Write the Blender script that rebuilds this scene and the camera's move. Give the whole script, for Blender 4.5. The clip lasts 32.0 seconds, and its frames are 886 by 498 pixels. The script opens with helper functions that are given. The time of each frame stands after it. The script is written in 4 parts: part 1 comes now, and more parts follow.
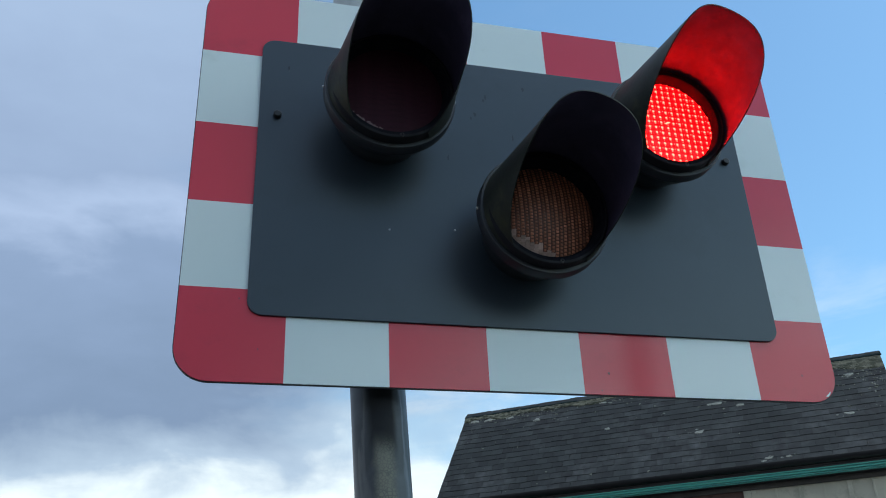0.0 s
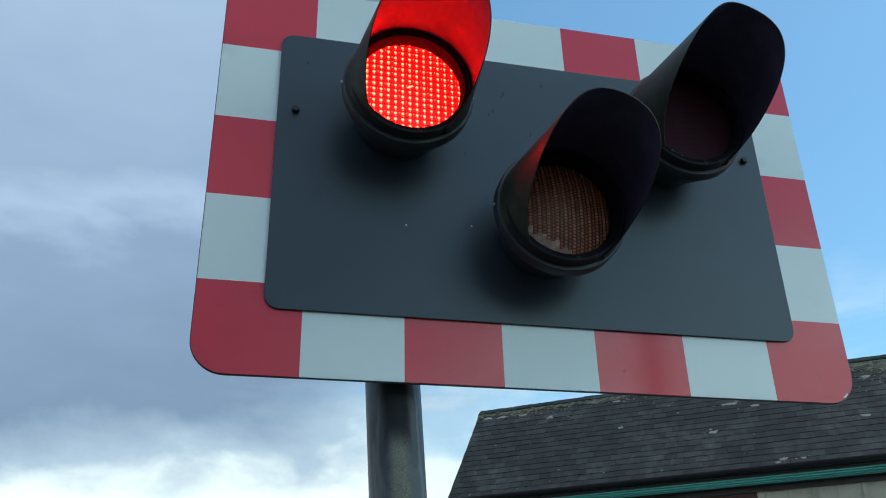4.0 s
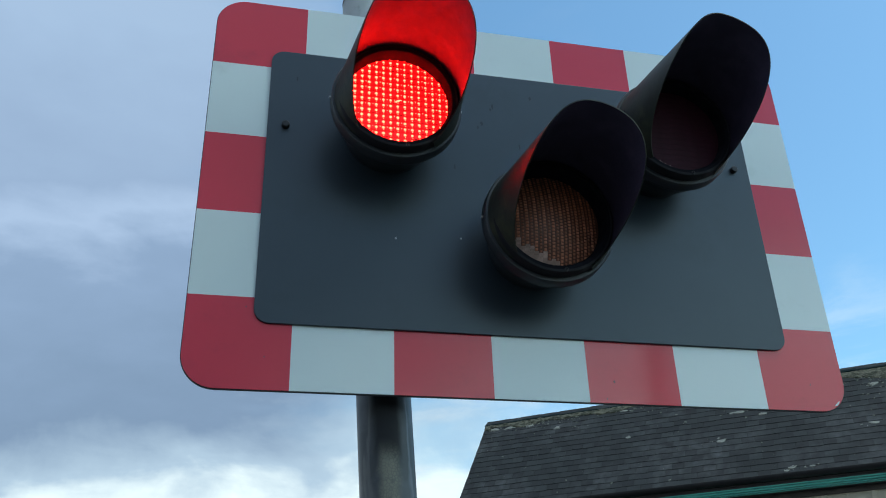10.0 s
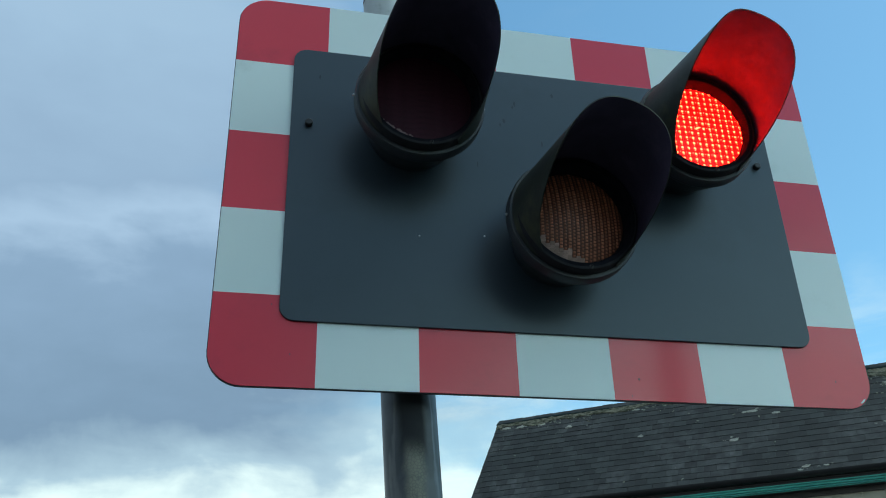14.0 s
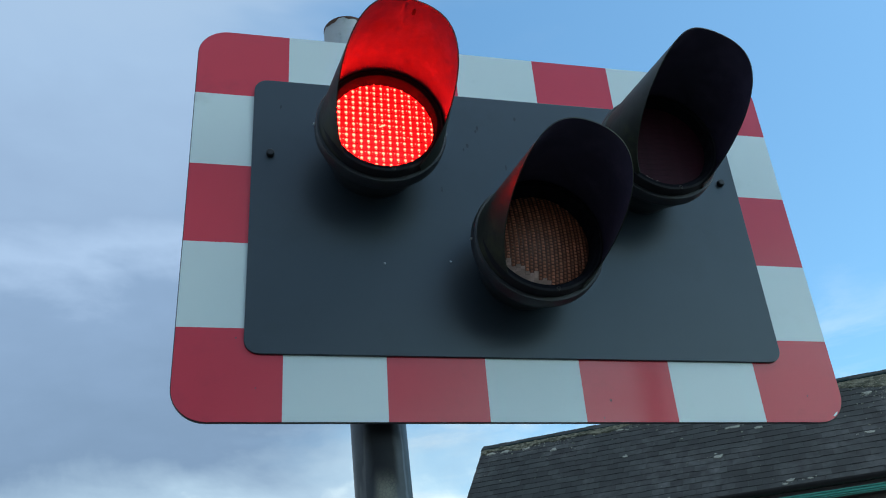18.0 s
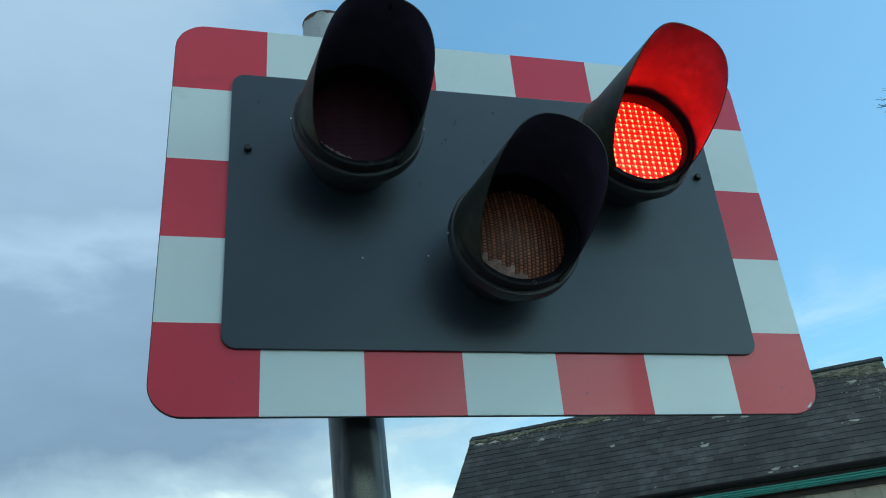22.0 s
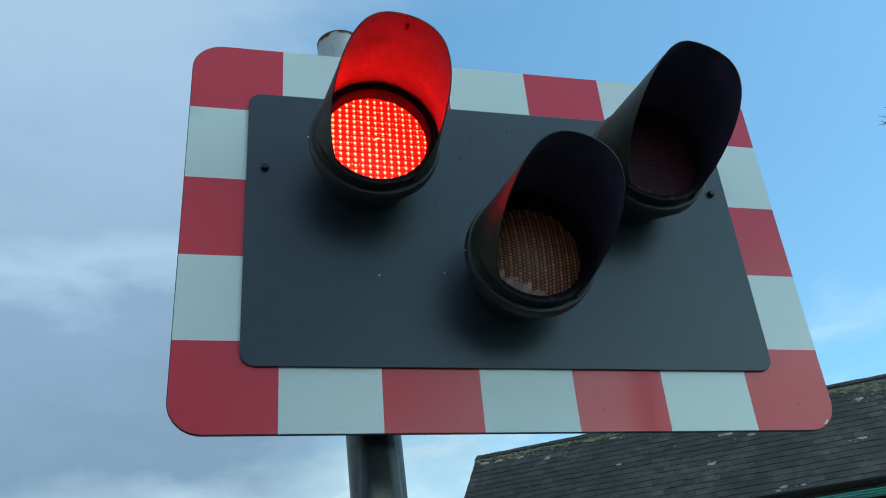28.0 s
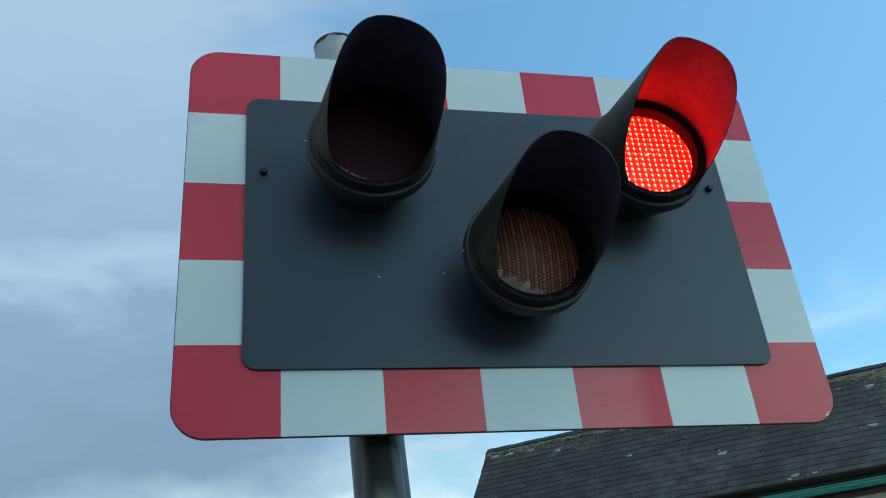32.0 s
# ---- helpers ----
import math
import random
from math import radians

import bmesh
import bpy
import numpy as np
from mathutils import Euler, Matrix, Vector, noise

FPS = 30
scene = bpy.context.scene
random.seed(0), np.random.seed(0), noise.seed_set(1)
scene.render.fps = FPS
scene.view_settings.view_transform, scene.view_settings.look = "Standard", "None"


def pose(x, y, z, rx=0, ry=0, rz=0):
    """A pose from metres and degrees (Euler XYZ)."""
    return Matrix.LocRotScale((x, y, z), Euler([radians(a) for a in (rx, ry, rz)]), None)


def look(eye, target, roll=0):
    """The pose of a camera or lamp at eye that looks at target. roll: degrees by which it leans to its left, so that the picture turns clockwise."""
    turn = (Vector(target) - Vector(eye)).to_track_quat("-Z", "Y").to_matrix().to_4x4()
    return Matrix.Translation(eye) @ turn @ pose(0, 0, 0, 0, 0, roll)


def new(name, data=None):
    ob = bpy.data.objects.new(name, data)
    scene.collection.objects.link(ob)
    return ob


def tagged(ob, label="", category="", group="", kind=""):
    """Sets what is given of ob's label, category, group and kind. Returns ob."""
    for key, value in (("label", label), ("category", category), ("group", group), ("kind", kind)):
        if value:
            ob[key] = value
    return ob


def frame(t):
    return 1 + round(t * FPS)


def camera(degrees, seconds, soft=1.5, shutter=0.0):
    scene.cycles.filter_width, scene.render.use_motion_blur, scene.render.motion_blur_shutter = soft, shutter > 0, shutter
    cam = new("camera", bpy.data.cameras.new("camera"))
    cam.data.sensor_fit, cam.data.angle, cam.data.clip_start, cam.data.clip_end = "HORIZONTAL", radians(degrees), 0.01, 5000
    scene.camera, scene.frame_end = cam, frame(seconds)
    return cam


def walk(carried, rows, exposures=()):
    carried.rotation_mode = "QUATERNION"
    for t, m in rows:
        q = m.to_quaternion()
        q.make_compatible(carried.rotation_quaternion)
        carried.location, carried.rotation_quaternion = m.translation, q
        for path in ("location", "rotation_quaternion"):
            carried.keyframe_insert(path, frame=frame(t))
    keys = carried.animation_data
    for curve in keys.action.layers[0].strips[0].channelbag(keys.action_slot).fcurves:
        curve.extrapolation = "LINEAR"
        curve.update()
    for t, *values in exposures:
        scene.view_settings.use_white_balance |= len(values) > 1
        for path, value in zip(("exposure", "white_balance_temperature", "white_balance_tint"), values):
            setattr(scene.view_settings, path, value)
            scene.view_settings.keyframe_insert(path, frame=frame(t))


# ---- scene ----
cam = camera(53.77, 32.0, soft=1.05)
# time, eye, target, roll
PATH = [
    (0, (-0.4549, -1.1855, 1.7014), (0.0131, 0.5447, 2.5888), -2.64),
    (0.5, (-0.4550, -1.1816, 1.6993), (0.0111, 0.5460, 2.5926), -2.48),
    (1, (-0.4535, -1.1812, 1.7015), (0.0148, 0.5460, 2.5947), -2.33),
    (1.5, (-0.4586, -1.1871, 1.7022), (0.0184, 0.5342, 2.6020), -2.48),
    (2, (-0.4587, -1.1870, 1.7027), (0.0193, 0.5325, 2.6053), -2.49),
    (2.5, (-0.4578, -1.1918, 1.7023), (0.0162, 0.5282, 2.6061), -2.06),
    (3, (-0.4572, -1.1907, 1.6984), (0.0025, 0.5370, 2.5949), -1.46),
    (3.5, (-0.4575, -1.1857, 1.7000), (-0.0137, 0.5538, 2.5815), -1.41),
    (5.5, (-0.4573, -1.1866, 1.6995), (-0.0319, 0.5554, 2.5852), -1.56),
    (6, (-0.4557, -1.1887, 1.6964), (-0.0413, 0.5503, 2.5932), -1.46),
    (6.5, (-0.4554, -1.1890, 1.6995), (-0.0431, 0.5495, 2.5982), -1.40),
    (7, (-0.4562, -1.1837, 1.6965), (-0.0422, 0.5538, 2.5964), -1.56),
    (7.5, (-0.4516, -1.1848, 1.6974), (-0.0351, 0.5544, 2.5927), -1.77),
    (8, (-0.4489, -1.1894, 1.6987), (-0.0257, 0.5488, 2.5929), -1.98),
    (8.5, (-0.4455, -1.1914, 1.6992), (-0.0170, 0.5437, 2.5970), -2.02),
    (9, (-0.4413, -1.1945, 1.6983), (-0.0110, 0.5372, 2.6016), -2.09),
    (9.5, (-0.4390, -1.1973, 1.6982), (-0.0117, 0.5345, 2.6028), -1.93),
    (10, (-0.4332, -1.1998, 1.6982), (-0.0143, 0.5343, 2.6023), -1.97),
    (10.5, (-0.4376, -1.1971, 1.6958), (-0.0181, 0.5343, 2.6049), -2.29),
    (11, (-0.4394, -1.1970, 1.6971), (-0.0220, 0.5338, 2.6081), -2.24),
    (11.5, (-0.4440, -1.1948, 1.6949), (-0.0299, 0.5350, 2.6093), -2.06),
    (12, (-0.4513, -1.1934, 1.6962), (-0.0414, 0.5395, 2.6068), -1.77),
    (12.5, (-0.4536, -1.1903, 1.6973), (-0.0459, 0.5470, 2.6005), -1.47),
    (13, (-0.4537, -1.1922, 1.6957), (-0.0481, 0.5453, 2.5993), -1.57),
    (13.5, (-0.4552, -1.1945, 1.6968), (-0.0548, 0.5445, 2.5999), -1.59),
    (15.5, (-0.4486, -1.1901, 1.6962), (-0.0571, 0.5427, 2.6149), -2.86),
    (16, (-0.4481, -1.1907, 1.7016), (-0.0519, 0.5210, 2.6571), -3.44),
    (16.5, (-0.4439, -1.1830, 1.7025), (-0.0191, 0.5060, 2.6858), -3.89),
    (17, (-0.4385, -1.1853, 1.7025), (-0.0015, 0.5028, 2.6820), -4.09),
    (17.5, (-0.4350, -1.1894, 1.7040), (0.0020, 0.5076, 2.6681), -4.18),
    (18, (-0.4321, -1.1896, 1.7006), (0.0083, 0.5125, 2.6539), -4.46),
    (18.5, (-0.4294, -1.1902, 1.6999), (0.0129, 0.5150, 2.6469), -4.52),
    (19, (-0.4284, -1.1903, 1.7001), (0.0191, 0.5118, 2.6501), -4.64),
    (19.5, (-0.4262, -1.1940, 1.7005), (0.0291, 0.5062, 2.6502), -4.76),
    (20, (-0.4268, -1.1971, 1.7017), (0.0327, 0.5056, 2.6451), -4.81),
    (20.5, (-0.4280, -1.1954, 1.7008), (0.0273, 0.5094, 2.6424), -4.57),
    (21, (-0.4268, -1.1956, 1.6989), (0.0283, 0.5102, 2.6387), -4.49),
    (21.5, (-0.4209, -1.1965, 1.6996), (0.0361, 0.5108, 2.6357), -4.69),
    (22, (-0.4160, -1.2008, 1.7013), (0.0497, 0.5057, 2.6346), -4.98),
    (22.5, (-0.4112, -1.2018, 1.6993), (0.0596, 0.5022, 2.6346), -5.14),
    (23, (-0.4146, -1.1979, 1.6996), (0.0578, 0.5047, 2.6366), -5.39),
    (23.5, (-0.4146, -1.1998, 1.6991), (0.0487, 0.5060, 2.6348), -5.40),
    (24, (-0.4161, -1.2002, 1.7019), (0.0411, 0.5091, 2.6342), -5.43),
    (24.5, (-0.4153, -1.2014, 1.7014), (0.0325, 0.5093, 2.6358), -5.43),
    (25, (-0.4233, -1.2007, 1.7017), (0.0236, 0.5076, 2.6408), -5.48),
    (25.5, (-0.4267, -1.1988, 1.6983), (0.0169, 0.5078, 2.6420), -5.34),
    (27.5, (-0.4384, -1.2020, 1.7015), (0.0136, 0.4924, 2.6632), -4.68),
    (28, (-0.4373, -1.2008, 1.6992), (0.0195, 0.4876, 2.6691), -5.10),
    (28.5, (-0.4332, -1.2073, 1.7020), (0.0195, 0.4801, 2.6755), -5.39),
    (29, (-0.4360, -1.2059, 1.7020), (0.0160, 0.4794, 2.6794), -5.45),
    (29.5, (-0.4369, -1.2043, 1.6997), (0.0093, 0.4815, 2.6791), -5.24),
    (30, (-0.4385, -1.2032, 1.6993), (0.0024, 0.4865, 2.6742), -5.08),
    (30.5, (-0.4349, -1.2072, 1.7052), (0.0008, 0.4891, 2.6712), -5.15),
    (31, (-0.4327, -1.2097, 1.7020), (-0.0036, 0.4862, 2.6714), -5.51),
    (31.5, (-0.4284, -1.2137, 1.7029), (0.0041, 0.4842, 2.6673), -5.81),
    (32, (-0.4260, -1.2161, 1.7025), (0.0141, 0.4826, 2.6620), -5.94),
]
# seconds, stops, kelvin, tint
EXPOSURES = [
    (0.0, 0.0, 6540, 11.0), (1.0, 0.0, 6520, 13.0), (2.0, 0.0, 6500, 3.0), (6.0, 0.0, 6520, 6.0), (10.0, 0.0, 6500, 6.0), (12.0, -0.01, 6380, 10.0), (13.0, -0.06, 6500, 4.0),
    (15.5, 0.03, 6430, -5.0), (16.2, 0.03, 6430, -5.0), (17.0, 0.03, 6270, 1.0), (18.0, 0.02, 6320, 5.0), (19.0, 0.06, 6340, 1.0), (20.0, 0.07, 6460, -2.0), (24.0, 0.05, 6420, -4.0),
    (28.0, 0.04, 6400, -2.0), (29.6, 0.03, 6400, -2.0), (29.95, -0.03, 6480, 6.0), (30.05, -0.03, 6480, 6.0), (30.4, 0.0, 6300, 2.0), (31.0, 0.0, 6280, 2.0), (32.0, 0.02, 6380, -1.0),
]
walk(cam, [(t, look(e, g, r)) for t, e, g, r in PATH], EXPOSURES)


# ---------------------------------------------------------------- light
SUN_EL, SUN_AZ = 62.0, 108.0  # degrees; azimuth clockwise from +y


def daylight():
    world = bpy.data.worlds.new("overcast_evening")
    scene.world = world
    world.use_nodes = True
    nt = world.node_tree
    nt.nodes.clear()
    N = lambda kind: nt.nodes.new(kind)
    L = nt.links.new
    out, bg = N("ShaderNodeOutputWorld"), N("ShaderNodeBackground")
    sky = N("ShaderNodeTexSky")
    sky.sky_type = "NISHITA"
    sky.sun_disc = False
    sky.sun_elevation = radians(SUN_EL)
    sky.sun_rotation = radians(SUN_AZ)
    sky.air_density, sky.dust_density, sky.ozone_density = 1.0, 0.6, 1.4
    base = N("ShaderNodeMix")
    base.data_type, base.blend_type = "RGBA", "MULTIPLY"
    base.inputs["Factor"].default_value = 1.0
    L(sky.outputs["Color"], base.inputs["A"])
    base.inputs["B"].default_value = SKY_GAIN
    tc, sep = N("ShaderNodeTexCoord"), N("ShaderNodeSeparateXYZ")
    L(tc.outputs["Generated"], sep.inputs[0])

    def math_node(op, a, b=None, c=None):
        n = N("ShaderNodeMath")
        n.operation = op
        for k, v in enumerate((a, b, c)):
            if v is None:
                continue
            if isinstance(v, (int, float)):
                n.inputs[k].default_value = v
            else:
                L(v, n.inputs[k])
        return n.outputs[0]

    def noise_node(scale, stretch, detail, rough=0.55):
        m = N("ShaderNodeMapping")
        m.inputs["Scale"].default_value = stretch
        m.inputs["Rotation"].default_value = (0.0, 0.16, 0.0)
        L(tc.outputs["Generated"], m.inputs["Vector"])
        n = N("ShaderNodeTexNoise")
        n.inputs["Scale"].default_value = scale
        n.inputs["Detail"].default_value = detail
        n.inputs["Roughness"].default_value = rough
        n.inputs["Distortion"].default_value = 0.3
        L(m.outputs[0], n.inputs["Vector"])
        return n.outputs["Fac"]

    big = noise_node(2.2, (1.0, 1.0, 2.6), 4.0)
    fine = noise_node(6.5, (1.0, 1.0, 3.2), 5.0, 0.5)
    # cloud brightness by height, broken up by noise
    h = math_node("ADD", sep.outputs["Z"], math_node("MULTIPLY", math_node("SUBTRACT", big, 0.5), 0.16))
    h = math_node("ADD", h, math_node("MULTIPLY", math_node("SUBTRACT", fine, 0.5), 0.11))
    mid = noise_node(6.2, (1.0, 1.0, 1.4), 6.0, 0.56)
    h = math_node("ADD", h, math_node("MULTIPLY", math_node("SUBTRACT", mid, 0.5), 0.16))
    h = math_node("SUBTRACT", h, math_node("MULTIPLY", sep.outputs["X"], 0.09))
    ramp = N("ShaderNodeValToRGB")
    L(h, ramp.inputs[0])
    el = ramp.color_ramp.elements
    for k, (p, c) in enumerate(CLOUD_RAMP):
        e = el[k] if k < 2 else el.new(p)
        e.position, e.color = p, (*c, 1)
    # where the cloud bank lies
    bank = math_node("ADD", sep.outputs["X"], math_node("MULTIPLY", math_node("SUBTRACT", big, 0.5), 0.55))
    bank = math_node("ADD", bank, math_node("MULTIPLY", math_node("SUBTRACT", fine, 0.5), 0.25))
    bank = math_node("SUBTRACT", bank, math_node("MULTIPLY", math_node("MAXIMUM", math_node("SUBTRACT", 0.42, sep.outputs["Z"]), 0.0), 0.72))
    mr = N("ShaderNodeMapRange")
    mr.interpolation_type = "SMOOTHSTEP"
    L(bank, mr.inputs["Value"])
    mr.inputs["From Min"].default_value, mr.inputs["From Max"].default_value = BANK
    mr.inputs["To Min"].default_value, mr.inputs["To Max"].default_value = 1.0, 0.0
    # low bright haze all round the horizon, standing taller behind the camera
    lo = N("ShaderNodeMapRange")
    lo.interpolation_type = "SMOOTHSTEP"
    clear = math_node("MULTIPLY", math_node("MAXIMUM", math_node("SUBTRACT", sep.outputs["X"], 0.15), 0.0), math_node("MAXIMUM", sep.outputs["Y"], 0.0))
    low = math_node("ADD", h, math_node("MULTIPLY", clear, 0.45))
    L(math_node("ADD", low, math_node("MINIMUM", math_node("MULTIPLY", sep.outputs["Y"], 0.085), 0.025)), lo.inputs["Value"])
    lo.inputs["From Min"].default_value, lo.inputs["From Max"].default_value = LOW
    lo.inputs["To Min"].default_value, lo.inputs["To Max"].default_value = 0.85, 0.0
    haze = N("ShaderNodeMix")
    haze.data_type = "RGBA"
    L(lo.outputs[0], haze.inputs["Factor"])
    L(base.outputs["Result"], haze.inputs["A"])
    glow = N("ShaderNodeMix")  # the hazy horizon, boosted behind the camera to light the board
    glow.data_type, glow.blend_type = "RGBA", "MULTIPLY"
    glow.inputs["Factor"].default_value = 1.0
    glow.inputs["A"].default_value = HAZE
    L(math_node("ADD", 1.0, math_node("MULTIPLY", math_node("MAXIMUM", math_node("MULTIPLY", sep.outputs["Y"], -1.0), 0.0), BEHIND_BOOST)), glow.inputs["B"])
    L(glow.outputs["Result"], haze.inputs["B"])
    # white wisps drifting over the low sky
    wis = noise_node(5.0, (1.0, 1.0, 3.4), 6.0, 0.6)
    wr = N("ShaderNodeMapRange")
    wr.interpolation_type = "SMOOTHSTEP"
    L(wis, wr.inputs["Value"])
    wr.inputs["From Min"].default_value, wr.inputs["From Max"].default_value = 0.44, 0.64
    lw = N("ShaderNodeMapRange")
    lw.interpolation_type = "SMOOTHSTEP"
    L(low, lw.inputs["Value"])
    lw.inputs["From Min"].default_value, lw.inputs["From Max"].default_value = 0.18, 0.50
    lw.inputs["To Min"].default_value, lw.inputs["To Max"].default_value = 0.85, 0.0
    wisp = N("ShaderNodeMix")
    wisp.data_type = "RGBA"
    L(math_node("MULTIPLY", wr.outputs[0], lw.outputs[0]), wisp.inputs["Factor"])
    L(haze.outputs["Result"], wisp.inputs["A"])
    wisp.inputs["B"].default_value = (0.90, 1.0, 1.06, 1)
    mix = N("ShaderNodeMix")
    mix.data_type = "RGBA"
    L(mr.outputs[0], mix.inputs["Factor"])
    L(wisp.outputs["Result"], mix.inputs["A"])
    L(ramp.outputs[0], mix.inputs["B"])
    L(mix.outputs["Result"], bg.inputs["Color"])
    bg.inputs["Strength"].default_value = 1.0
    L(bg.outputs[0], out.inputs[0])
    lamp = bpy.data.lights.new("sun", "SUN")
    lamp.energy, lamp.angle, lamp.color = 0.92, radians(37), (1.0, 0.99, 0.97)
    ob = new("sun", lamp)
    a, e = radians(SUN_AZ), radians(SUN_EL)
    way = Vector((math.sin(a) * math.cos(e), math.cos(a) * math.cos(e), math.sin(e)))
    ob.matrix_world = look(way * 50, (0, 0, 0))


SKY_GAIN = (0.144, 0.199, 0.203, 1)
BANK = (-0.05, 0.29)
LOW = (0.15, 0.40)
# extra horizon brightness added behind the camera, filling the board's lower squares
BEHIND_BOOST = 2.7
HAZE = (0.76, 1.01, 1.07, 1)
CLOUD_RAMP = [
    (0.10, (1.12, 1.16, 1.16)), (0.190, (0.96, 1.10, 1.14)), (0.234, (0.48, 0.63, 0.79)), (0.310, (0.235, 0.340, 0.505)),
    (0.42, (0.29, 0.41, 0.61)), (0.47, (0.44, 0.58, 0.81)), (0.53, (0.34, 0.465, 0.675)), (0.66, (0.40, 0.545, 0.77)),
    (0.85, (0.46, 0.60, 0.80)),
]
daylight()


# ---------------------------------------------------------------- materials
def material(name, base, rough=0.5, metal=0.0, var=0.25, scale=8.0, bump=0.0, bump_scale=120.0, second=None, amount=0.5,
             second_scale=4.0, spec=0.5, piece="", emit=None, strength=0.0, coat=0.0, coat_rough=0.22, world=False, spread=(0.82, 1.22)):
    """A principled surface: base colour with grain, a second colour in patches, relief, and a tone per piece."""
    m = bpy.data.materials.new(name)
    m.use_nodes = True
    nt = m.node_tree
    b = nt.nodes["Principled BSDF"]
    L = nt.links.new
    b.inputs["Roughness"].default_value = rough
    b.inputs["Metallic"].default_value = metal
    b.inputs["Specular IOR Level"].default_value = spec
    b.inputs["Coat Weight"].default_value = coat
    b.inputs["Coat Roughness"].default_value = coat_rough
    tc = nt.nodes.new("ShaderNodeTexCoord")
    spot = nt.nodes.new("ShaderNodeNewGeometry").outputs["Position"] if world else tc.outputs["Object"]
    n1 = nt.nodes.new("ShaderNodeTexNoise")
    n1.inputs["Scale"].default_value, n1.inputs["Detail"].default_value = scale, 8.0
    L(spot, n1.inputs["Vector"])
    r1 = nt.nodes.new("ShaderNodeMapRange")
    L(n1.outputs["Fac"], r1.inputs["Value"])
    r1.inputs["From Min"].default_value, r1.inputs["From Max"].default_value = 0.25, 0.75
    r1.inputs["To Min"].default_value, r1.inputs["To Max"].default_value = 1 - var, 1 + var
    col = nt.nodes.new("ShaderNodeMix")
    col.data_type, col.blend_type = "RGBA", "MULTIPLY"
    col.inputs["Factor"].default_value = 1.0
    col.inputs["A"].default_value = (*base, 1)
    L(r1.outputs[0], col.inputs["B"])
    last = col.outputs["Result"]
    if second:
        n2 = nt.nodes.new("ShaderNodeTexNoise")
        n2.inputs["Scale"].default_value, n2.inputs["Detail"].default_value = second_scale, 6.0
        n2.inputs["Roughness"].default_value = 0.65
        L(spot, n2.inputs["Vector"])
        r2 = nt.nodes.new("ShaderNodeMapRange")
        r2.interpolation_type = "SMOOTHSTEP"
        L(n2.outputs["Fac"], r2.inputs["Value"])
        r2.inputs["From Min"].default_value, r2.inputs["From Max"].default_value = 1 - amount - 0.07, 1 - amount + 0.09
        mx = nt.nodes.new("ShaderNodeMix")
        mx.data_type = "RGBA"
        L(r2.outputs[0], mx.inputs["Factor"])
        L(last, mx.inputs["A"])
        mx.inputs["B"].default_value = (*second, 1)
        last = mx.outputs["Result"]
    if piece:
        if piece == "object":
            src = nt.nodes.new("ShaderNodeObjectInfo").outputs["Random"]
        else:
            src = nt.nodes.new("ShaderNodeNewGeometry").outputs["Random Per Island"]
        r3 = nt.nodes.new("ShaderNodeMapRange")
        L(src, r3.inputs["Value"])
        r3.inputs["To Min"].default_value, r3.inputs["To Max"].default_value = spread
        mp = nt.nodes.new("ShaderNodeMix")
        mp.data_type, mp.blend_type = "RGBA", "MULTIPLY"
        mp.inputs["Factor"].default_value = 1.0
        L(last, mp.inputs["A"])
        L(r3.outputs[0], mp.inputs["B"])
        last = mp.outputs["Result"]
    L(last, b.inputs["Base Color"])
    if bump:
        nb = nt.nodes.new("ShaderNodeTexNoise")
        nb.inputs["Scale"].default_value, nb.inputs["Detail"].default_value = bump_scale, 4.0
        L(spot, nb.inputs["Vector"])
        bp = nt.nodes.new("ShaderNodeBump")
        bp.inputs["Strength"].default_value = bump
        bp.inputs["Distance"].default_value = 0.004
        L(nb.outputs["Fac"], bp.inputs["Height"])
        L(bp.outputs[0], b.inputs["Normal"])
    if emit:
        b.inputs["Emission Color"].default_value = (*emit, 1)
        b.inputs["Emission Strength"].default_value = strength
    return m


M_WHITE = material("white_reflective_sheet", (0.71, 0.80, 0.78), 0.32, var=0.03, scale=3, second=(0.63, 0.71, 0.68), amount=0.36, second_scale=5, coat=0.5)
M_RED = material("red_reflective_sheet", (0.67, 0.040, 0.068), 0.28, var=0.05, scale=4, second=(0.58, 0.038, 0.064), amount=0.38, second_scale=5, coat=0.62, coat_rough=0.09, spec=0.18)

M_PANEL = material("dark_grey_panel_paint", (0.031, 0.042, 0.053), 0.36, var=0.10, scale=5, second=(0.028, 0.038, 0.047), amount=0.42, second_scale=6, spec=0.56)
M_PANEL.node_tree.nodes["Principled BSDF"].inputs["Specular Tint"].default_value = (0.82, 0.93, 1.0, 1)
M_EDGE = material("board_edge", (0.03, 0.03, 0.035), 0.5, scale=30)
M_BLACK = material("black_lamp_plastic", (0.021, 0.025, 0.030), 0.46, var=0.25, scale=14, second=(0.022, 0.023, 0.019), amount=0.45, second_scale=16, bump=0.08, bump_scale=160)
M_HOOD = material("hood_outer_skin", (0.022, 0.025, 0.019), 0.5, var=0.35, scale=18, second=(0.050, 0.050, 0.026), amount=0.45, second_scale=9, bump=0.10, bump_scale=120, spec=0.28)
M_VISOR = material("hood_inner_skin", (0.064, 0.052, 0.090), 0.58, var=0.3, scale=24, second=(0.054, 0.044, 0.077), amount=0.46, second_scale=13, bump=0.10, bump_scale=120, spec=0.22)
M_RUBBER = material("black_rubber_seal", (0.008, 0.008, 0.010), 0.65, scale=40, spec=0.25)
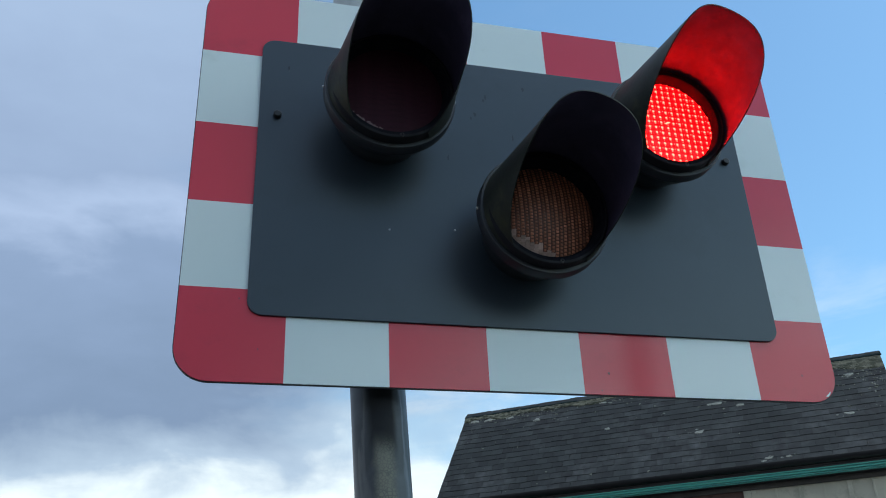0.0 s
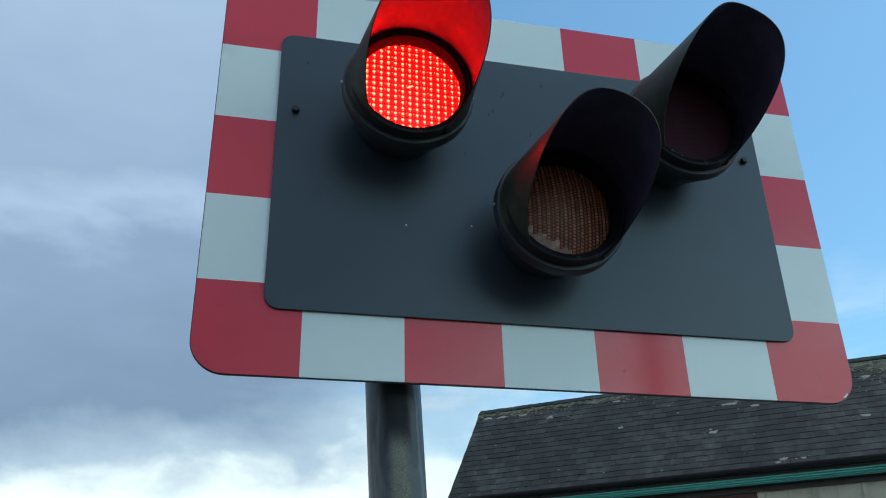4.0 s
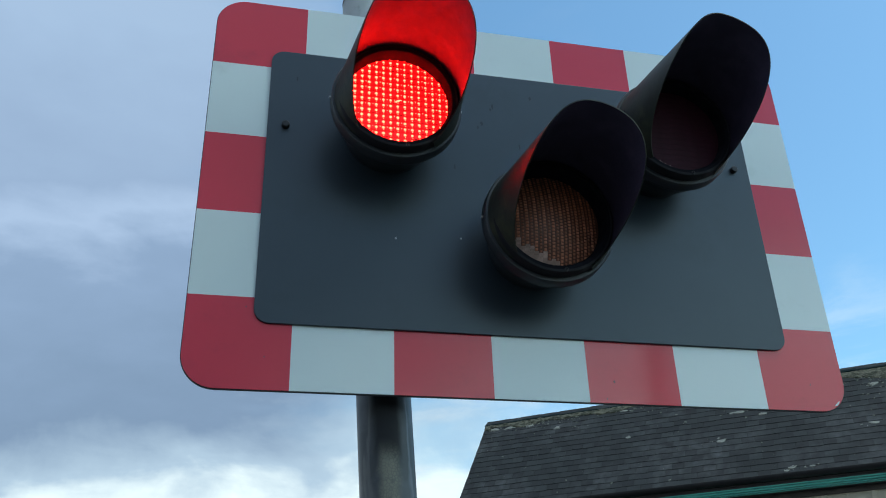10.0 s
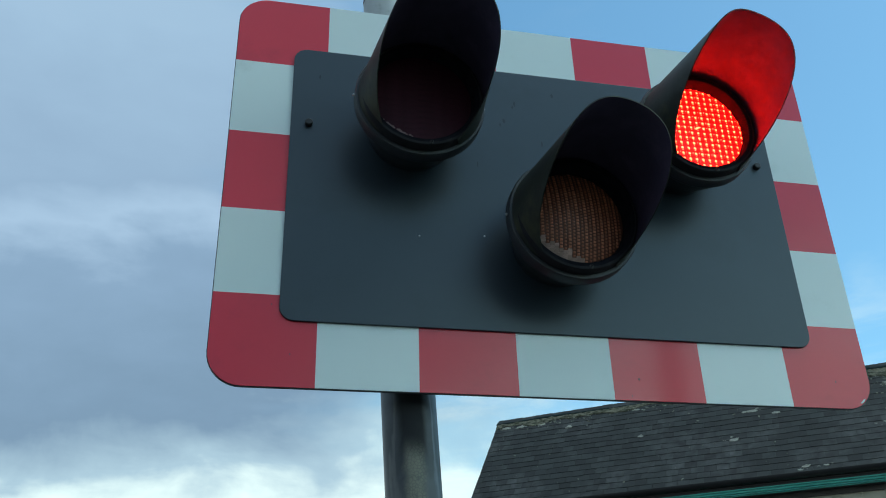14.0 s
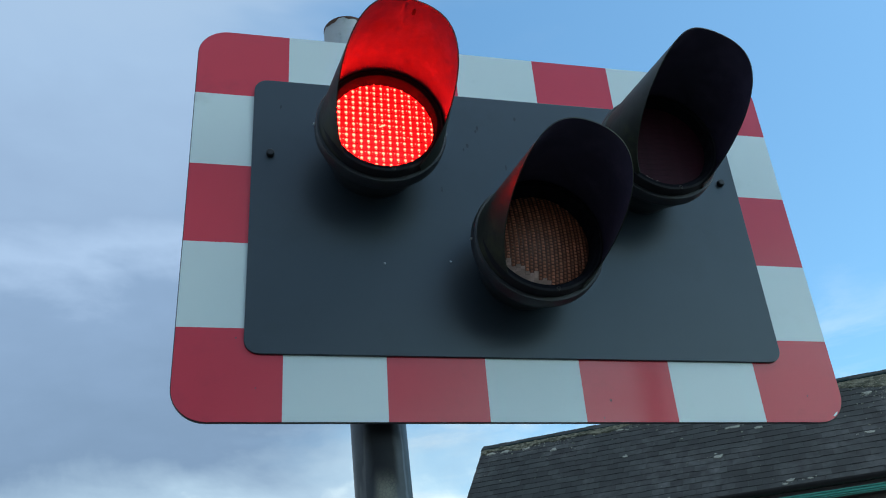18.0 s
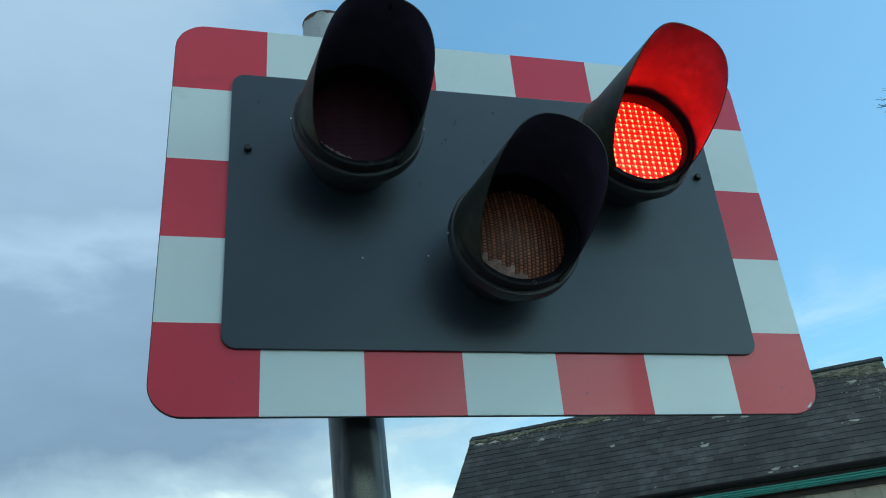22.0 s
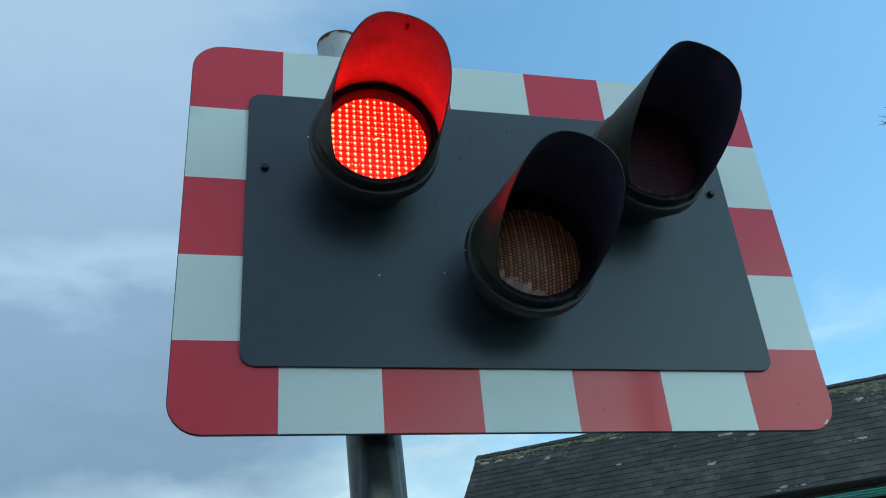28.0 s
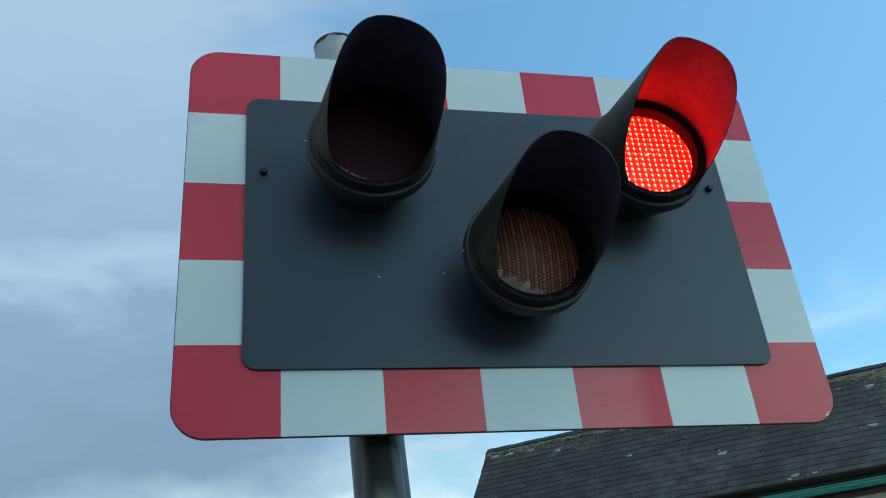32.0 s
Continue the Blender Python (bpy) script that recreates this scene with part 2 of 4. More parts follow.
M_BEZEL = material("black_bezel_rubber", (0.014, 0.014, 0.017), 0.7, var=0.3, scale=40, second=(0.030, 0.030, 0.032), amount=0.40, second_scale=22, spec=0.2, bump=0.1, bump_scale=200)
M_FLOCK = material("matt_black_lens_surround", (0.013, 0.013, 0.017), 0.9, spec=0.0, var=0.3, scale=60)
M_STEEL = material("screw_steel", (0.55, 0.55, 0.55), 0.3, metal=1.0, scale=60)
M_SCREW = material("dark_screw_head", (0.016, 0.017, 0.018), 0.4, metal=0.3, scale=60)
M_OFF = material("unlit_red_lens", (0.037, 0.007, 0.015), 0.45, var=0.3, scale=60, bump=0.04, bump_scale=400, spec=0.12)
M_OFFGLINT = material("unlit_lens_glint", (0.20, 0.125, 0.125), 0.35, var=0.3, scale=120)
M_GLOW = material("lit_red_lens", (0.2, 0.01, 0.01), 0.4, emit=(1.0, 0.004, 0.008), strength=1.6)
M_SEAM = material("lit_lens_prism_groove", (0.2, 0.01, 0.01), 0.4, emit=(1.0, 0.0012, 0.0040), strength=0.7)
M_LED = material("lit_led", (0.3, 0.05, 0.02), 0.4, emit=(1.0, 0.0060, 0.0036), strength=115.0)
M_LEDSIDE = material("lit_led_rim", (0.3, 0.03, 0.02), 0.4, emit=(1.0, 0.0006, 0.0005), strength=80.0)
M_DIM = material("half_lit_red_lens", (0.2, 0.01, 0.01), 0.4, emit=(1.0, 0.003, 0.010), strength=2.0)
M_DIMLED = material("half_lit_led", (0.3, 0.05, 0.02), 0.4, emit=(1.0, 0.10, 0.07), strength=3.6)
M_AMBER = material("amber_lens_base", (0.115, 0.044, 0.028), 0.45, var=0.25, scale=60, spec=0.3)
M_AMBERDEEP = material("deep_amber_lens_cells", (0.37, 0.126, 0.066), 0.4, var=0.3, scale=90, piece="island")
M_AMBERDOT = material("amber_lens_cells", (0.52, 0.190, 0.104), 0.4, var=0.3, scale=90, piece="island")
M_PALEZINC = material("skylit_zinc_end", (0.46, 0.49, 0.49), 0.6, metal=0.2, var=0.15, scale=20, second=(0.30, 0.32, 0.31), amount=0.4, second_scale=18, bump=0.15, bump_scale=80)
M_AMBERGLINT = material("amber_lens_glint", (0.38, 0.255, 0.215), 0.4, var=0.4, scale=90, piece="island")
M_CHIP = material("dull_chipped_paint", (0.16, 0.05, 0.06), 0.6, var=0.3, scale=60)
M_DRIP = material("old_drip_mark", (0.010, 0.016, 0.025), 0.45, spec=0.45, var=0.3, scale=60)
M_GALV = material("galvanised_steel", (0.13, 0.142, 0.15), 0.42, metal=0.6, var=0.35, scale=14, second=(0.10, 0.11, 0.115), amount=0.45, second_scale=9, bump=0.10, bump_scale=60)


def post_steel():
    """Old painted tube: a dark patch down one side, a crazed pale bloom below it, painted highlight streaks beside."""
    m = material("stained_post_steel", (0.075, 0.083, 0.09), 0.42, metal=0.6, var=0.35, scale=14, second=(0.055, 0.062, 0.066), amount=0.45, second_scale=9, bump=0.12, bump_scale=60)
    nt = m.node_tree
    L = nt.links.new
    b = nt.nodes["Principled BSDF"]
    steel = b.inputs["Base Color"].links[0].from_socket
    tc = nt.nodes.new("ShaderNodeTexCoord")
    sep = nt.nodes.new("ShaderNodeSeparateXYZ")
    L(tc.outputs["Object"], sep.inputs[0])

    def calc(op, x, y=0.0):
        n = nt.nodes.new("ShaderNodeMath")
        n.operation = op
        for k, v in enumerate((x, y)):
            if isinstance(v, (int, float)):
                n.inputs[k].default_value = v
            else:
                L(v, n.inputs[k])
        return n.outputs[0]

    def grain(scale, stretch, detail=6.0):
        mp = nt.nodes.new("ShaderNodeMapping")
        mp.inputs["Scale"].default_value = (1, 1, stretch)
        L(tc.outputs["Object"], mp.inputs["Vector"])
        n = nt.nodes.new("ShaderNodeTexNoise")
        n.inputs["Scale"].default_value, n.inputs["Detail"].default_value = scale, detail
        L(mp.outputs[0], n.inputs["Vector"])
        return calc("SUBTRACT", n.outputs["Fac"], 0.5)

    def step(value, lo, hi, to_lo, to_hi):
        n = nt.nodes.new("ShaderNodeMapRange")
        n.interpolation_type = "SMOOTHSTEP"
        L(value, n.inputs["Value"])
        n.inputs["From Min"].default_value, n.inputs["From Max"].default_value = lo, hi
        n.inputs["To Min"].default_value, n.inputs["To Max"].default_value = to_lo, to_hi
        return n.outputs[0]

    def over(below, colour, fac):
        n = nt.nodes.new("ShaderNodeMix")
        n.data_type = "RGBA"
        L(fac, n.inputs["Factor"])
        L(below, n.inputs["A"])
        n.inputs["B"].default_value = (*colour, 1)
        return n.outputs["Result"]

    # degrees round the tube: 0 at the road side, rising anticlockwise from above
    round_deg = calc("MULTIPLY", calc("ARCTAN2", sep.outputs["X"], calc("MULTIPLY", sep.outputs["Y"], -1.0)), 180 / math.pi)
    z = sep.outputs["Z"]
    ragged, long_ragged = grain(26.0, 1.0), grain(40.0, 0.22)
    # highlight painted down the tube, torn-edged like peeled paint; a fainter one opposite
    d = calc("ABSOLUTE", calc("SUBTRACT", calc("ADD", round_deg, calc("MULTIPLY", long_ragged, 70.0)), 38.0))
    col = over(steel, (0.15, 0.165, 0.18), step(d, 0.5, 8.0, 0.8, 0.0))
    d = calc("ABSOLUTE", calc("SUBTRACT", calc("ADD", round_deg, calc("MULTIPLY", long_ragged, 80.0)), -50.0))
    col = over(col, (0.13, 0.135, 0.135), step(d, 1.0, 9.0, 0.55, 0.0))
    # the bloom, crazed
    crack = nt.nodes.new("ShaderNodeTexVoronoi")
    crack.feature = "DISTANCE_TO_EDGE"
    crack.inputs["Scale"].default_value = 210.0
    L(tc.outputs["Object"], crack.inputs["Vector"])
    d = calc("MAXIMUM", calc("DIVIDE", calc("ABSOLUTE", calc("SUBTRACT", round_deg, -6.0)), 24.0), calc("MULTIPLY", calc("SUBTRACT", z, 1.972), 13.0))
    d = calc("ADD", d, calc("MULTIPLY", ragged, 1.2))
    bloom = calc("MULTIPLY", step(d, 0.35, 1.15, 0.9, 0.0), step(calc("ADD", crack.outputs["Distance"], calc("MULTIPLY", ragged, 0.5)), -0.05, 0.16, 0.5, 1.0))
    col = over(col, (0.27, 0.26, 0.20), bloom)
    # the dark patch, soft on one side and torn on the other
    side = calc("SUBTRACT", calc("ADD", round_deg, calc("MULTIPLY", long_ragged, 9.0)), -2.0)
    d = calc("MAXIMUM", calc("DIVIDE", side, 27.0), calc("DIVIDE", side, -40.0))
    d = calc("MAXIMUM", d, calc("ADD", calc("MULTIPLY", calc("SUBTRACT", 2.042, z), 12.0), 0.4))
    d = calc("ADD", d, calc("MULTIPLY", ragged, 0.35))
    dark_patch = step(d, 0.55, 1.05, 0.94, 0.0)
    col = over(col, (0.010, 0.011, 0.013), dark_patch)
    L(col, b.inputs["Base Color"])
    dull = calc("MAXIMUM", bloom, dark_patch)
    L(calc("SUBTRACT", 0.6, calc("MULTIPLY", dull, 0.6)), b.inputs["Metallic"])
    L(calc("ADD", 0.42, calc("MULTIPLY", dull, 0.4)), b.inputs["Roughness"])
    return m


M_POST = post_steel()
M_RUST = material("rusty_rim", (0.10, 0.045, 0.025), 0.8, var=0.5, scale=80, bump=0.5, bump_scale=150)
M_SLATE = material("roof_slate", (0.036, 0.038, 0.037), 0.75, var=0.6, scale=7, second=(0.022, 0.025, 0.024), amount=0.52, second_scale=1.0, bump=0.4, bump_scale=40, spec=0.3, world=True, piece="object", spread=(0.70, 1.40))
M_SLATES = material("roof_slate_field", (0.036, 0.038, 0.037), 0.75, var=0.6, scale=7, second=(0.022, 0.025, 0.024), amount=0.52, second_scale=1.0, bump=0.4, bump_scale=40, spec=0.3, world=True, piece="island", spread=(0.70, 1.40))
M_RIDGE = material("ridge_tile", (0.008, 0.018, 0.018), 0.8, spec=0.06, var=0.3, scale=20, second=(0.03, 0.03, 0.022), amount=0.30, second_scale=8, bump=0.3, bump_scale=50)
M_MORTAR = material("mossy_mortar", (0.135, 0.130, 0.090), 0.95, var=0.6, scale=30, second=(0.045, 0.047, 0.028), amount=0.52, second_scale=16, bump=0.6, bump_scale=60)
M_LICHEN = material("pale_lichen", (0.25, 0.255, 0.215), 0.9, var=0.35, scale=40, bump=0.5, bump_scale=90)
M_SPECK = material("thin_grey_lichen", (0.14, 0.145, 0.115), 0.9, var=0.45, scale=40, bump=0.5, bump_scale=90, piece="island")
M_TEAL = material("teal_gloss_paint", (0.050, 0.36, 0.29), 0.35, var=0.12, scale=6, second=(0.045, 0.30, 0.24), amount=0.4, second_scale=3)
M_GUTTER = material("black_gutter", (0.012, 0.012, 0.013), 0.45, scale=8)
M_CREAM = material("cream_painted_board", (0.52, 0.50, 0.40), 0.55, var=0.08, scale=4, second=(0.36, 0.35, 0.27), amount=0.42, second_scale=3, bump=0.1, bump_scale=30)
M_DARKWALL = material("dark_brown_brick", (0.10, 0.055, 0.045), 0.8, var=0.3, scale=12, bump=0.4, bump_scale=25)
M_SOFFIT = material("soffit_board", (0.06, 0.055, 0.05), 0.7, scale=8)
M_GROUND = material("ground_asphalt", (0.06, 0.06, 0.058), 0.9, var=0.3, scale=1.5, second=(0.07, 0.08, 0.04), amount=0.42, second_scale=0.05, bump=0.3, bump_scale=60)
M_BARK = material("dark_bark", (0.055, 0.045, 0.042), 0.9, var=0.4, scale=12, bump=0.6, bump_scale=30)


# ---------------------------------------------------------------- mesh helpers
def part(name, bm, mat, parent=None, label="", m=None, smooth=False, kind=""):
    me = bpy.data.meshes.new(name)
    bm.to_mesh(me)
    bm.free()
    for x in mat if isinstance(mat, (list, tuple)) else (mat,):
        me.materials.append(x)
    if smooth:
        me.polygons.foreach_set("use_smooth", [True] * len(me.polygons))
        me.set_sharp_from_angle(angle=radians(38))
    ob = new(name, me)
    if parent:
        ob.parent = parent
    if m is not None:
        ob.matrix_basis = m
    return tagged(ob, label, kind=kind)


def box_bm(x0, x1, y0, y1, z0, z1, bevel=0.0, seg=2):
    bm = bmesh.new()
    bmesh.ops.create_cube(bm, size=1.0)
    for v in bm.verts:
        v.co = Vector(((x0 + x1) / 2 + v.co.x * (x1 - x0), (y0 + y1) / 2 + v.co.y * (y1 - y0), (z0 + z1) / 2 + v.co.z * (z1 - z0)))
    if bevel:
        bmesh.ops.bevel(bm, geom=bm.edges[:], offset=bevel, segments=seg, affect="EDGES", profile=0.5)
    return bm


def rounded_outline(x0, x1, z0, z1, radii, seg=10):
    """Points round a rectangle; radii for bottom-left, bottom-right, top-right, top-left."""
    pts = []
    for (cx, cz, sx, sz, a0), r in zip(((x0, z0, 1, 1, 180), (x1, z0, -1, 1, 270), (x1, z1, -1, -1, 0), (x0, z1, 1, -1, 90)), radii):
        if r <= 0:
            pts.append((cx, cz))
            continue
        for k in range(seg + 1):
            a = radians(a0 + 90 * k / seg)
            pts.append((cx + sx * r + r * math.cos(a), cz + sz * r + r * math.sin(a)))
    return pts


def plate_bm(pts, y0, y1, bevel=0.0):
    """A flat plate with the outline pts in x and z, from y0 (front) to y1."""
    bm = bmesh.new()
    f = bm.faces.new([bm.verts.new((x, y0, z)) for x, z in pts])
    r = bmesh.ops.extrude_face_region(bm, geom=[f])
    for v in r["geom"]:
        if isinstance(v, bmesh.types.BMVert):
            v.co.y = y1
    bmesh.ops.recalc_face_normals(bm, faces=bm.faces[:])
    if bevel:
        es = [e for e in bm.edges if abs(e.verts[0].co.y - y0) < 1e-6 and abs(e.verts[1].co.y - y0) < 1e-6]
        bmesh.ops.bevel(bm, geom=es, offset=bevel, segments=2, affect="EDGES", profile=0.5)
    return bm


def lathe_bm(profile, seg=64, axis="y", closed=False):
    """Turns (radius, height) pairs round an axis."""
    bm = bmesh.new()
    rings = []
    for r, h in profile:
        ring = []
        for k in range(seg):
            a = 2 * math.pi * k / seg
            c, s = r * math.cos(a), r * math.sin(a)
            ring.append(bm.verts.new((c, h, s) if axis == "y" else (c, s, h)))
        rings.append(ring)
    pairs = list(zip(rings, rings[1:])) + ([(rings[-1], rings[0])] if closed else [])
    for a, b in pairs:
        for k in range(seg):
            bm.faces.new((a[k], a[(k + 1) % seg], b[(k + 1) % seg], b[k]))
    if not closed:
        bm.faces.new(rings[0])
        bm.faces.new(rings[-1])
    bmesh.ops.recalc_face_normals(bm, faces=bm.faces[:])
    return bm


def quads_bm(verts, faces):
    bm = bmesh.new()
    vs = [bm.verts.new(v) for v in verts]
    for f in faces:
        bm.faces.new([vs[k] for k in f])
    bmesh.ops.recalc_face_normals(bm, faces=bm.faces[:])
    return bm


def join_mesh(name, verts, faces, mat, parent=None, label="", kind="", slots=None):
    me = bpy.data.meshes.new(name)
    me.from_pydata(verts, [], faces)
    for x in mat if isinstance(mat, (list, tuple)) else (mat,):
        me.materials.append(x)
    if slots is not None:
        me.polygons.foreach_set("material_index", slots)
    me.update()
    ob = new(name, me)
    if parent:
        ob.parent = parent
    return tagged(ob, label, kind=kind)


# ---------------------------------------------------------------- ground
def ground():
    bm = bmesh.new()
    bmesh.ops.create_grid(bm, x_segments=40, y_segments=40, size=2500)
    tagged(part("ground", bm, M_GROUND), "worn grey asphalt and verge under the signal", "ground", kind="structure")


ground()


def blocking_wall():
    """An unseen plain wall added behind the camera to block the low sky."""
    bm = box_bm(-22, 22, -11.3, -11.0, 0, 3.6)
    tagged(part("sky_blocking_wall", bm, M_DARKWALL), "unseen brick wall added to block the low sky", "wall", kind="structure")


blocking_wall()


def roadside_pole():
    """A tarred pole behind the camera; it shows only as a dark streak in the gloss of the board."""
    bm = lathe_bm([(0.16, -0.02), (0.15, 2.5), (0.14, 5.0), (0.13, 8.2), (0.02, 8.26)], 20, axis="z")
    tagged(part("roadside_pole", bm, M_BARK, smooth=True, m=pose(4.40, -8.0, 0)), "tarred wooden pole standing by the road", "pole")


roadside_pole()

# ---------------------------------------------------------------- the crossing signal
Z0 = 2.08             # underside of the striped board
BW, BH = 1.05, 0.698  # board width and height
PX, PZ = 0.15, 0.1404 # stripe pitch along and up
signal = tagged(new("level_crossing_signal"), "striped level crossing signal with three hooded lamps on a steel post",
                "railway signal")
signal.matrix_basis = pose(-0.13, 0.07, 0)
SIG = pose(0.13, -0.07, 0)  # board space inside the signal's space


def backboard():
    pts = rounded_outline(-BW / 2, BW / 2, Z0, Z0 + BH, (0.05, 0.05, 0.05, 0.05))
    board = part("backboard", plate_bm(pts, 0.0, 0.004), (M_EDGE,), signal, "thin aluminium backing board with a red and white chequered border", SIG)
    z1 = Z0 + BH
    lo, hi = Z0, z1
    x0, x1 = -BW / 2, BW / 2

    def stripe(x_a, x_b, z_a, z_b, red, corner=""):
        name = "red_square" if red else "white_square"
        r = 0.049
        radii = [r if corner == c else 0 for c in ("bl", "br", "tr", "tl")]
        pts = rounded_outline(x_a, x_b, z_a, z_b, radii)
        part(name, plate_bm(pts, -0.0016, -0.0002), M_RED if red else M_WHITE, board)

    e = 0.0012
    xs = [x0 + e] + [x0 + PX * k for k in range(1, 7)] + [x1 - e]
    zs = [lo + e] + [lo + PZ * k for k in range(1, 5)] + [hi - e]
    # bottom and top rows, then the sides
    xb = [x + (0.002 if 0 < k < 7 else 0) for k, x in enumerate(xs)]
    xt = [x + (0.0035 - 0.0013 * k if 0 < k < 7 else 0) for k, x in enumerate(xs)]
    for k in range(7):
        red = k % 2 == 0
        cb = {0: "bl", 6: "br"}.get(k, "")
        ct = {0: "tl", 6: "tr"}.get(k, "")
        stripe(xb[k], xb[k + 1], zs[0], zs[1], red, cb)
        stripe(xt[k], xt[k + 1], zs[4], zs[5], red, ct)
    for k in (1, 2, 3):
        stripe(xs[0], xs[1], zs[k], zs[k + 1], k % 2 == 0)
        stripe(xs[6], xs[7], zs[k], zs[k + 1], k % 2 == 0)
    return board


def panel():
    pts = rounded_outline(-0.4290, 0.4300, Z0 + 0.1, Z0 + 0.5950, (0.022,) * 4, 6)
    p = part("lamp_panel", plate_bm(pts, -0.0062, -0.0018, 0.0006), M_PANEL, signal, "flat dark grey painted lamp panel", SIG)
    for x in (-0.4, 0.4):
        # a short stub with a bevelled end and a pale scuff under its rim
        part("bolt_head", lathe_bm([(0.0064, -0.0062), (0.0064, -0.0125), (0.0050, -0.0138), (0.0004, -0.0140)], 20), M_SCREW, p, "small black bolt stub", pose(x, 0, Z0 + 0.4440))
    return p


def marks(board_panel):
    """Old drips, chips and two bright rivet heads on the panel."""
    rr = random.Random(9)
    for x, z, w, h in ((0.023, 2.633, 0.0030, 0.005), (-0.048, 2.607, 0.0022, 0.006), (-0.052, 2.600, 0.002, 0.004), (-0.069, 2.569, 0.003, 0.005), (-0.100, 2.640, 0.002, 0.004),
                       (-0.004, 2.528, 0.002, 0.007), (-0.076, 2.560, 0.0018, 0.004), (-0.120, 2.476, 0.0018, 0.006), (-0.385, 2.62, 0.0015, 0.006)):
        n = 9
        pts = [(w * math.cos(2 * math.pi * k / n) * rr.uniform(0.6, 1.1), h * math.sin(2 * math.pi * k / n) * rr.uniform(0.7, 1.1)) for k in range(n)]
        part("drip_mark", plate_bm(pts, -0.00645, -0.0060), M_DRIP, board_panel, "", pose(x, 0, z))
    for x, z, r in ((0.120, 2.115, 0.0016), (0.105, 2.088, 0.0011), (-0.44, 2.205, 0.0012), (0.462, 2.125, 0.0012), (-0.41, 2.13, 0.0011)):
        pts = [(r * math.cos(2 * math.pi * k / 7) * rr.uniform(0.6, 1.1), r * 1.5 * math.sin(2 * math.pi * k / 7) * rr.uniform(0.6, 1.1)) for k in range(7)]
        part("paint_chip", plate_bm(pts, -0.0021, -0.0012), M_CHIP, board_panel, "", pose(x, 0, z))
    pts = [(0.0, 0.0), (0.006, -0.001), (0.013, 0.005), (0.017, 0.013), (0.013, 0.011), (0.007, 0.006)]
    part("paint_chip", plate_bm([(x * 0.6, z * 0.6) for x, z in pts], -0.0021, -0.0012), M_WHITE, board_panel, "bare worn corner", pose(0.4985, 0, 2.0912))
    for x, z in ((-0.2205, 2.333), (-0.115, 2.341)):
        part("rivet", lathe_bm([(0.0016, -0.0060), (0.0016, -0.0070), (0.0008, -0.0076)], 10), M_STEEL, board_panel, "tiny bright rivet", pose(x, 0, z))


LAMPS = {"left": (-0.2335, 2.5215), "right": (0.2350, 2.5215), "amber": (0.0, 2.3310)}
R_LENS = 0.0815
R_IN = 0.0885          # inside of the housing, behind the bezel
STRIPS = 17
STRIP_PITCH = 2 * R_IN / STRIPS


DOME = 0.018           # how far the lenses bulge


def hood_length(s):
    """Length of the hood over the sine of the place round the lamp: shortest below, levelling off at the crown."""
    return 0.1131 + 0.1275 * s - 0.0228 * s * s - 0.0365 * s ** 3


def visor_bm(yaw, pitch):
    """A cut-away hood: a thin tube slightly pressed in at the sides, longest above, aimed by yaw and pitch."""
    n, m, thick = 120, 14, 0.0016
    a0, a1 = -44.0, 232.0
    turn = Matrix.Rotation(radians(yaw), 3, "Z") @ Matrix.Rotation(radians(pitch), 3, "X")
    bm = bmesh.new()
    layers = []
    for off in (0.0, -thick):
        grid = []
        for k in range(n + 1):
            a = radians(a0 + (a1 - a0) * k / n)
            b = a - radians(8.3)
            ln = max(hood_length(math.sin(a)), 0.006)
            rim = turn @ Vector(((0.0845 + off) * math.cos(b), -ln, (0.1018 + off) * math.sin(b)))
            root = Vector(((0.0995 + off) * math.cos(b), 0.002, (0.0985 + off) * math.sin(b)))
            grid.append([bm.verts.new(root.lerp(rim, j / m) + Vector((0, -0.1, 0))) for j in range(m + 1)])
        layers.append(grid)
    o, i = layers
    for k in range(n):
        for j in range(m):
            bm.faces.new((o[k][j], o[k + 1][j], o[k + 1][j + 1], o[k][j + 1]))
            bm.faces.new((i[k][j], i[k][j + 1], i[k + 1][j + 1], i[k + 1][j])).material_index = 1
        bm.faces.new((o[k][m], o[k + 1][m], i[k + 1][m], i[k][m]))
        bm.faces.new((o[k][0], i[k][0], i[k + 1][0], o[k + 1][0]))
    for k in (0, n):
        for j in range(m):
            bm.faces.new((o[k][j], o[k][j + 1], i[k][j + 1], i[k][j]))
    bmesh.ops.recalc_face_normals(bm, faces=bm.faces[:])
    return bm


def bezel_bm():
    """The rubber ring that holds the lens: a lip that stands out further above the lens than below it."""
    profile = [(0.0895, -0.096, 0.0), (0.0955, -0.1050, 0.0), (0.0945, -0.1175, 1.0), (0.0930, -0.1205, 1.0), (0.0895, -0.1215, 1.0), (0.0840, -0.1205, 1.0), (0.0808, -0.1160, 0.6), (0.0798, -0.096, 0.0)]
    bm = lathe_bm([(r, y) for r, y, _ in profile], 84, closed=True)
    bm.verts.ensure_lookup_table()
    for k, v in enumerate(bm.verts):
        up = 0.5 + 0.5 * v.co.z / math.hypot(v.co.x, v.co.z)
        v.co.y -= 0.005 * up * profile[k // 84][2]
        if 5 <= k // 84:
            for f in v.link_faces:
                f.material_index = 1
    return bm


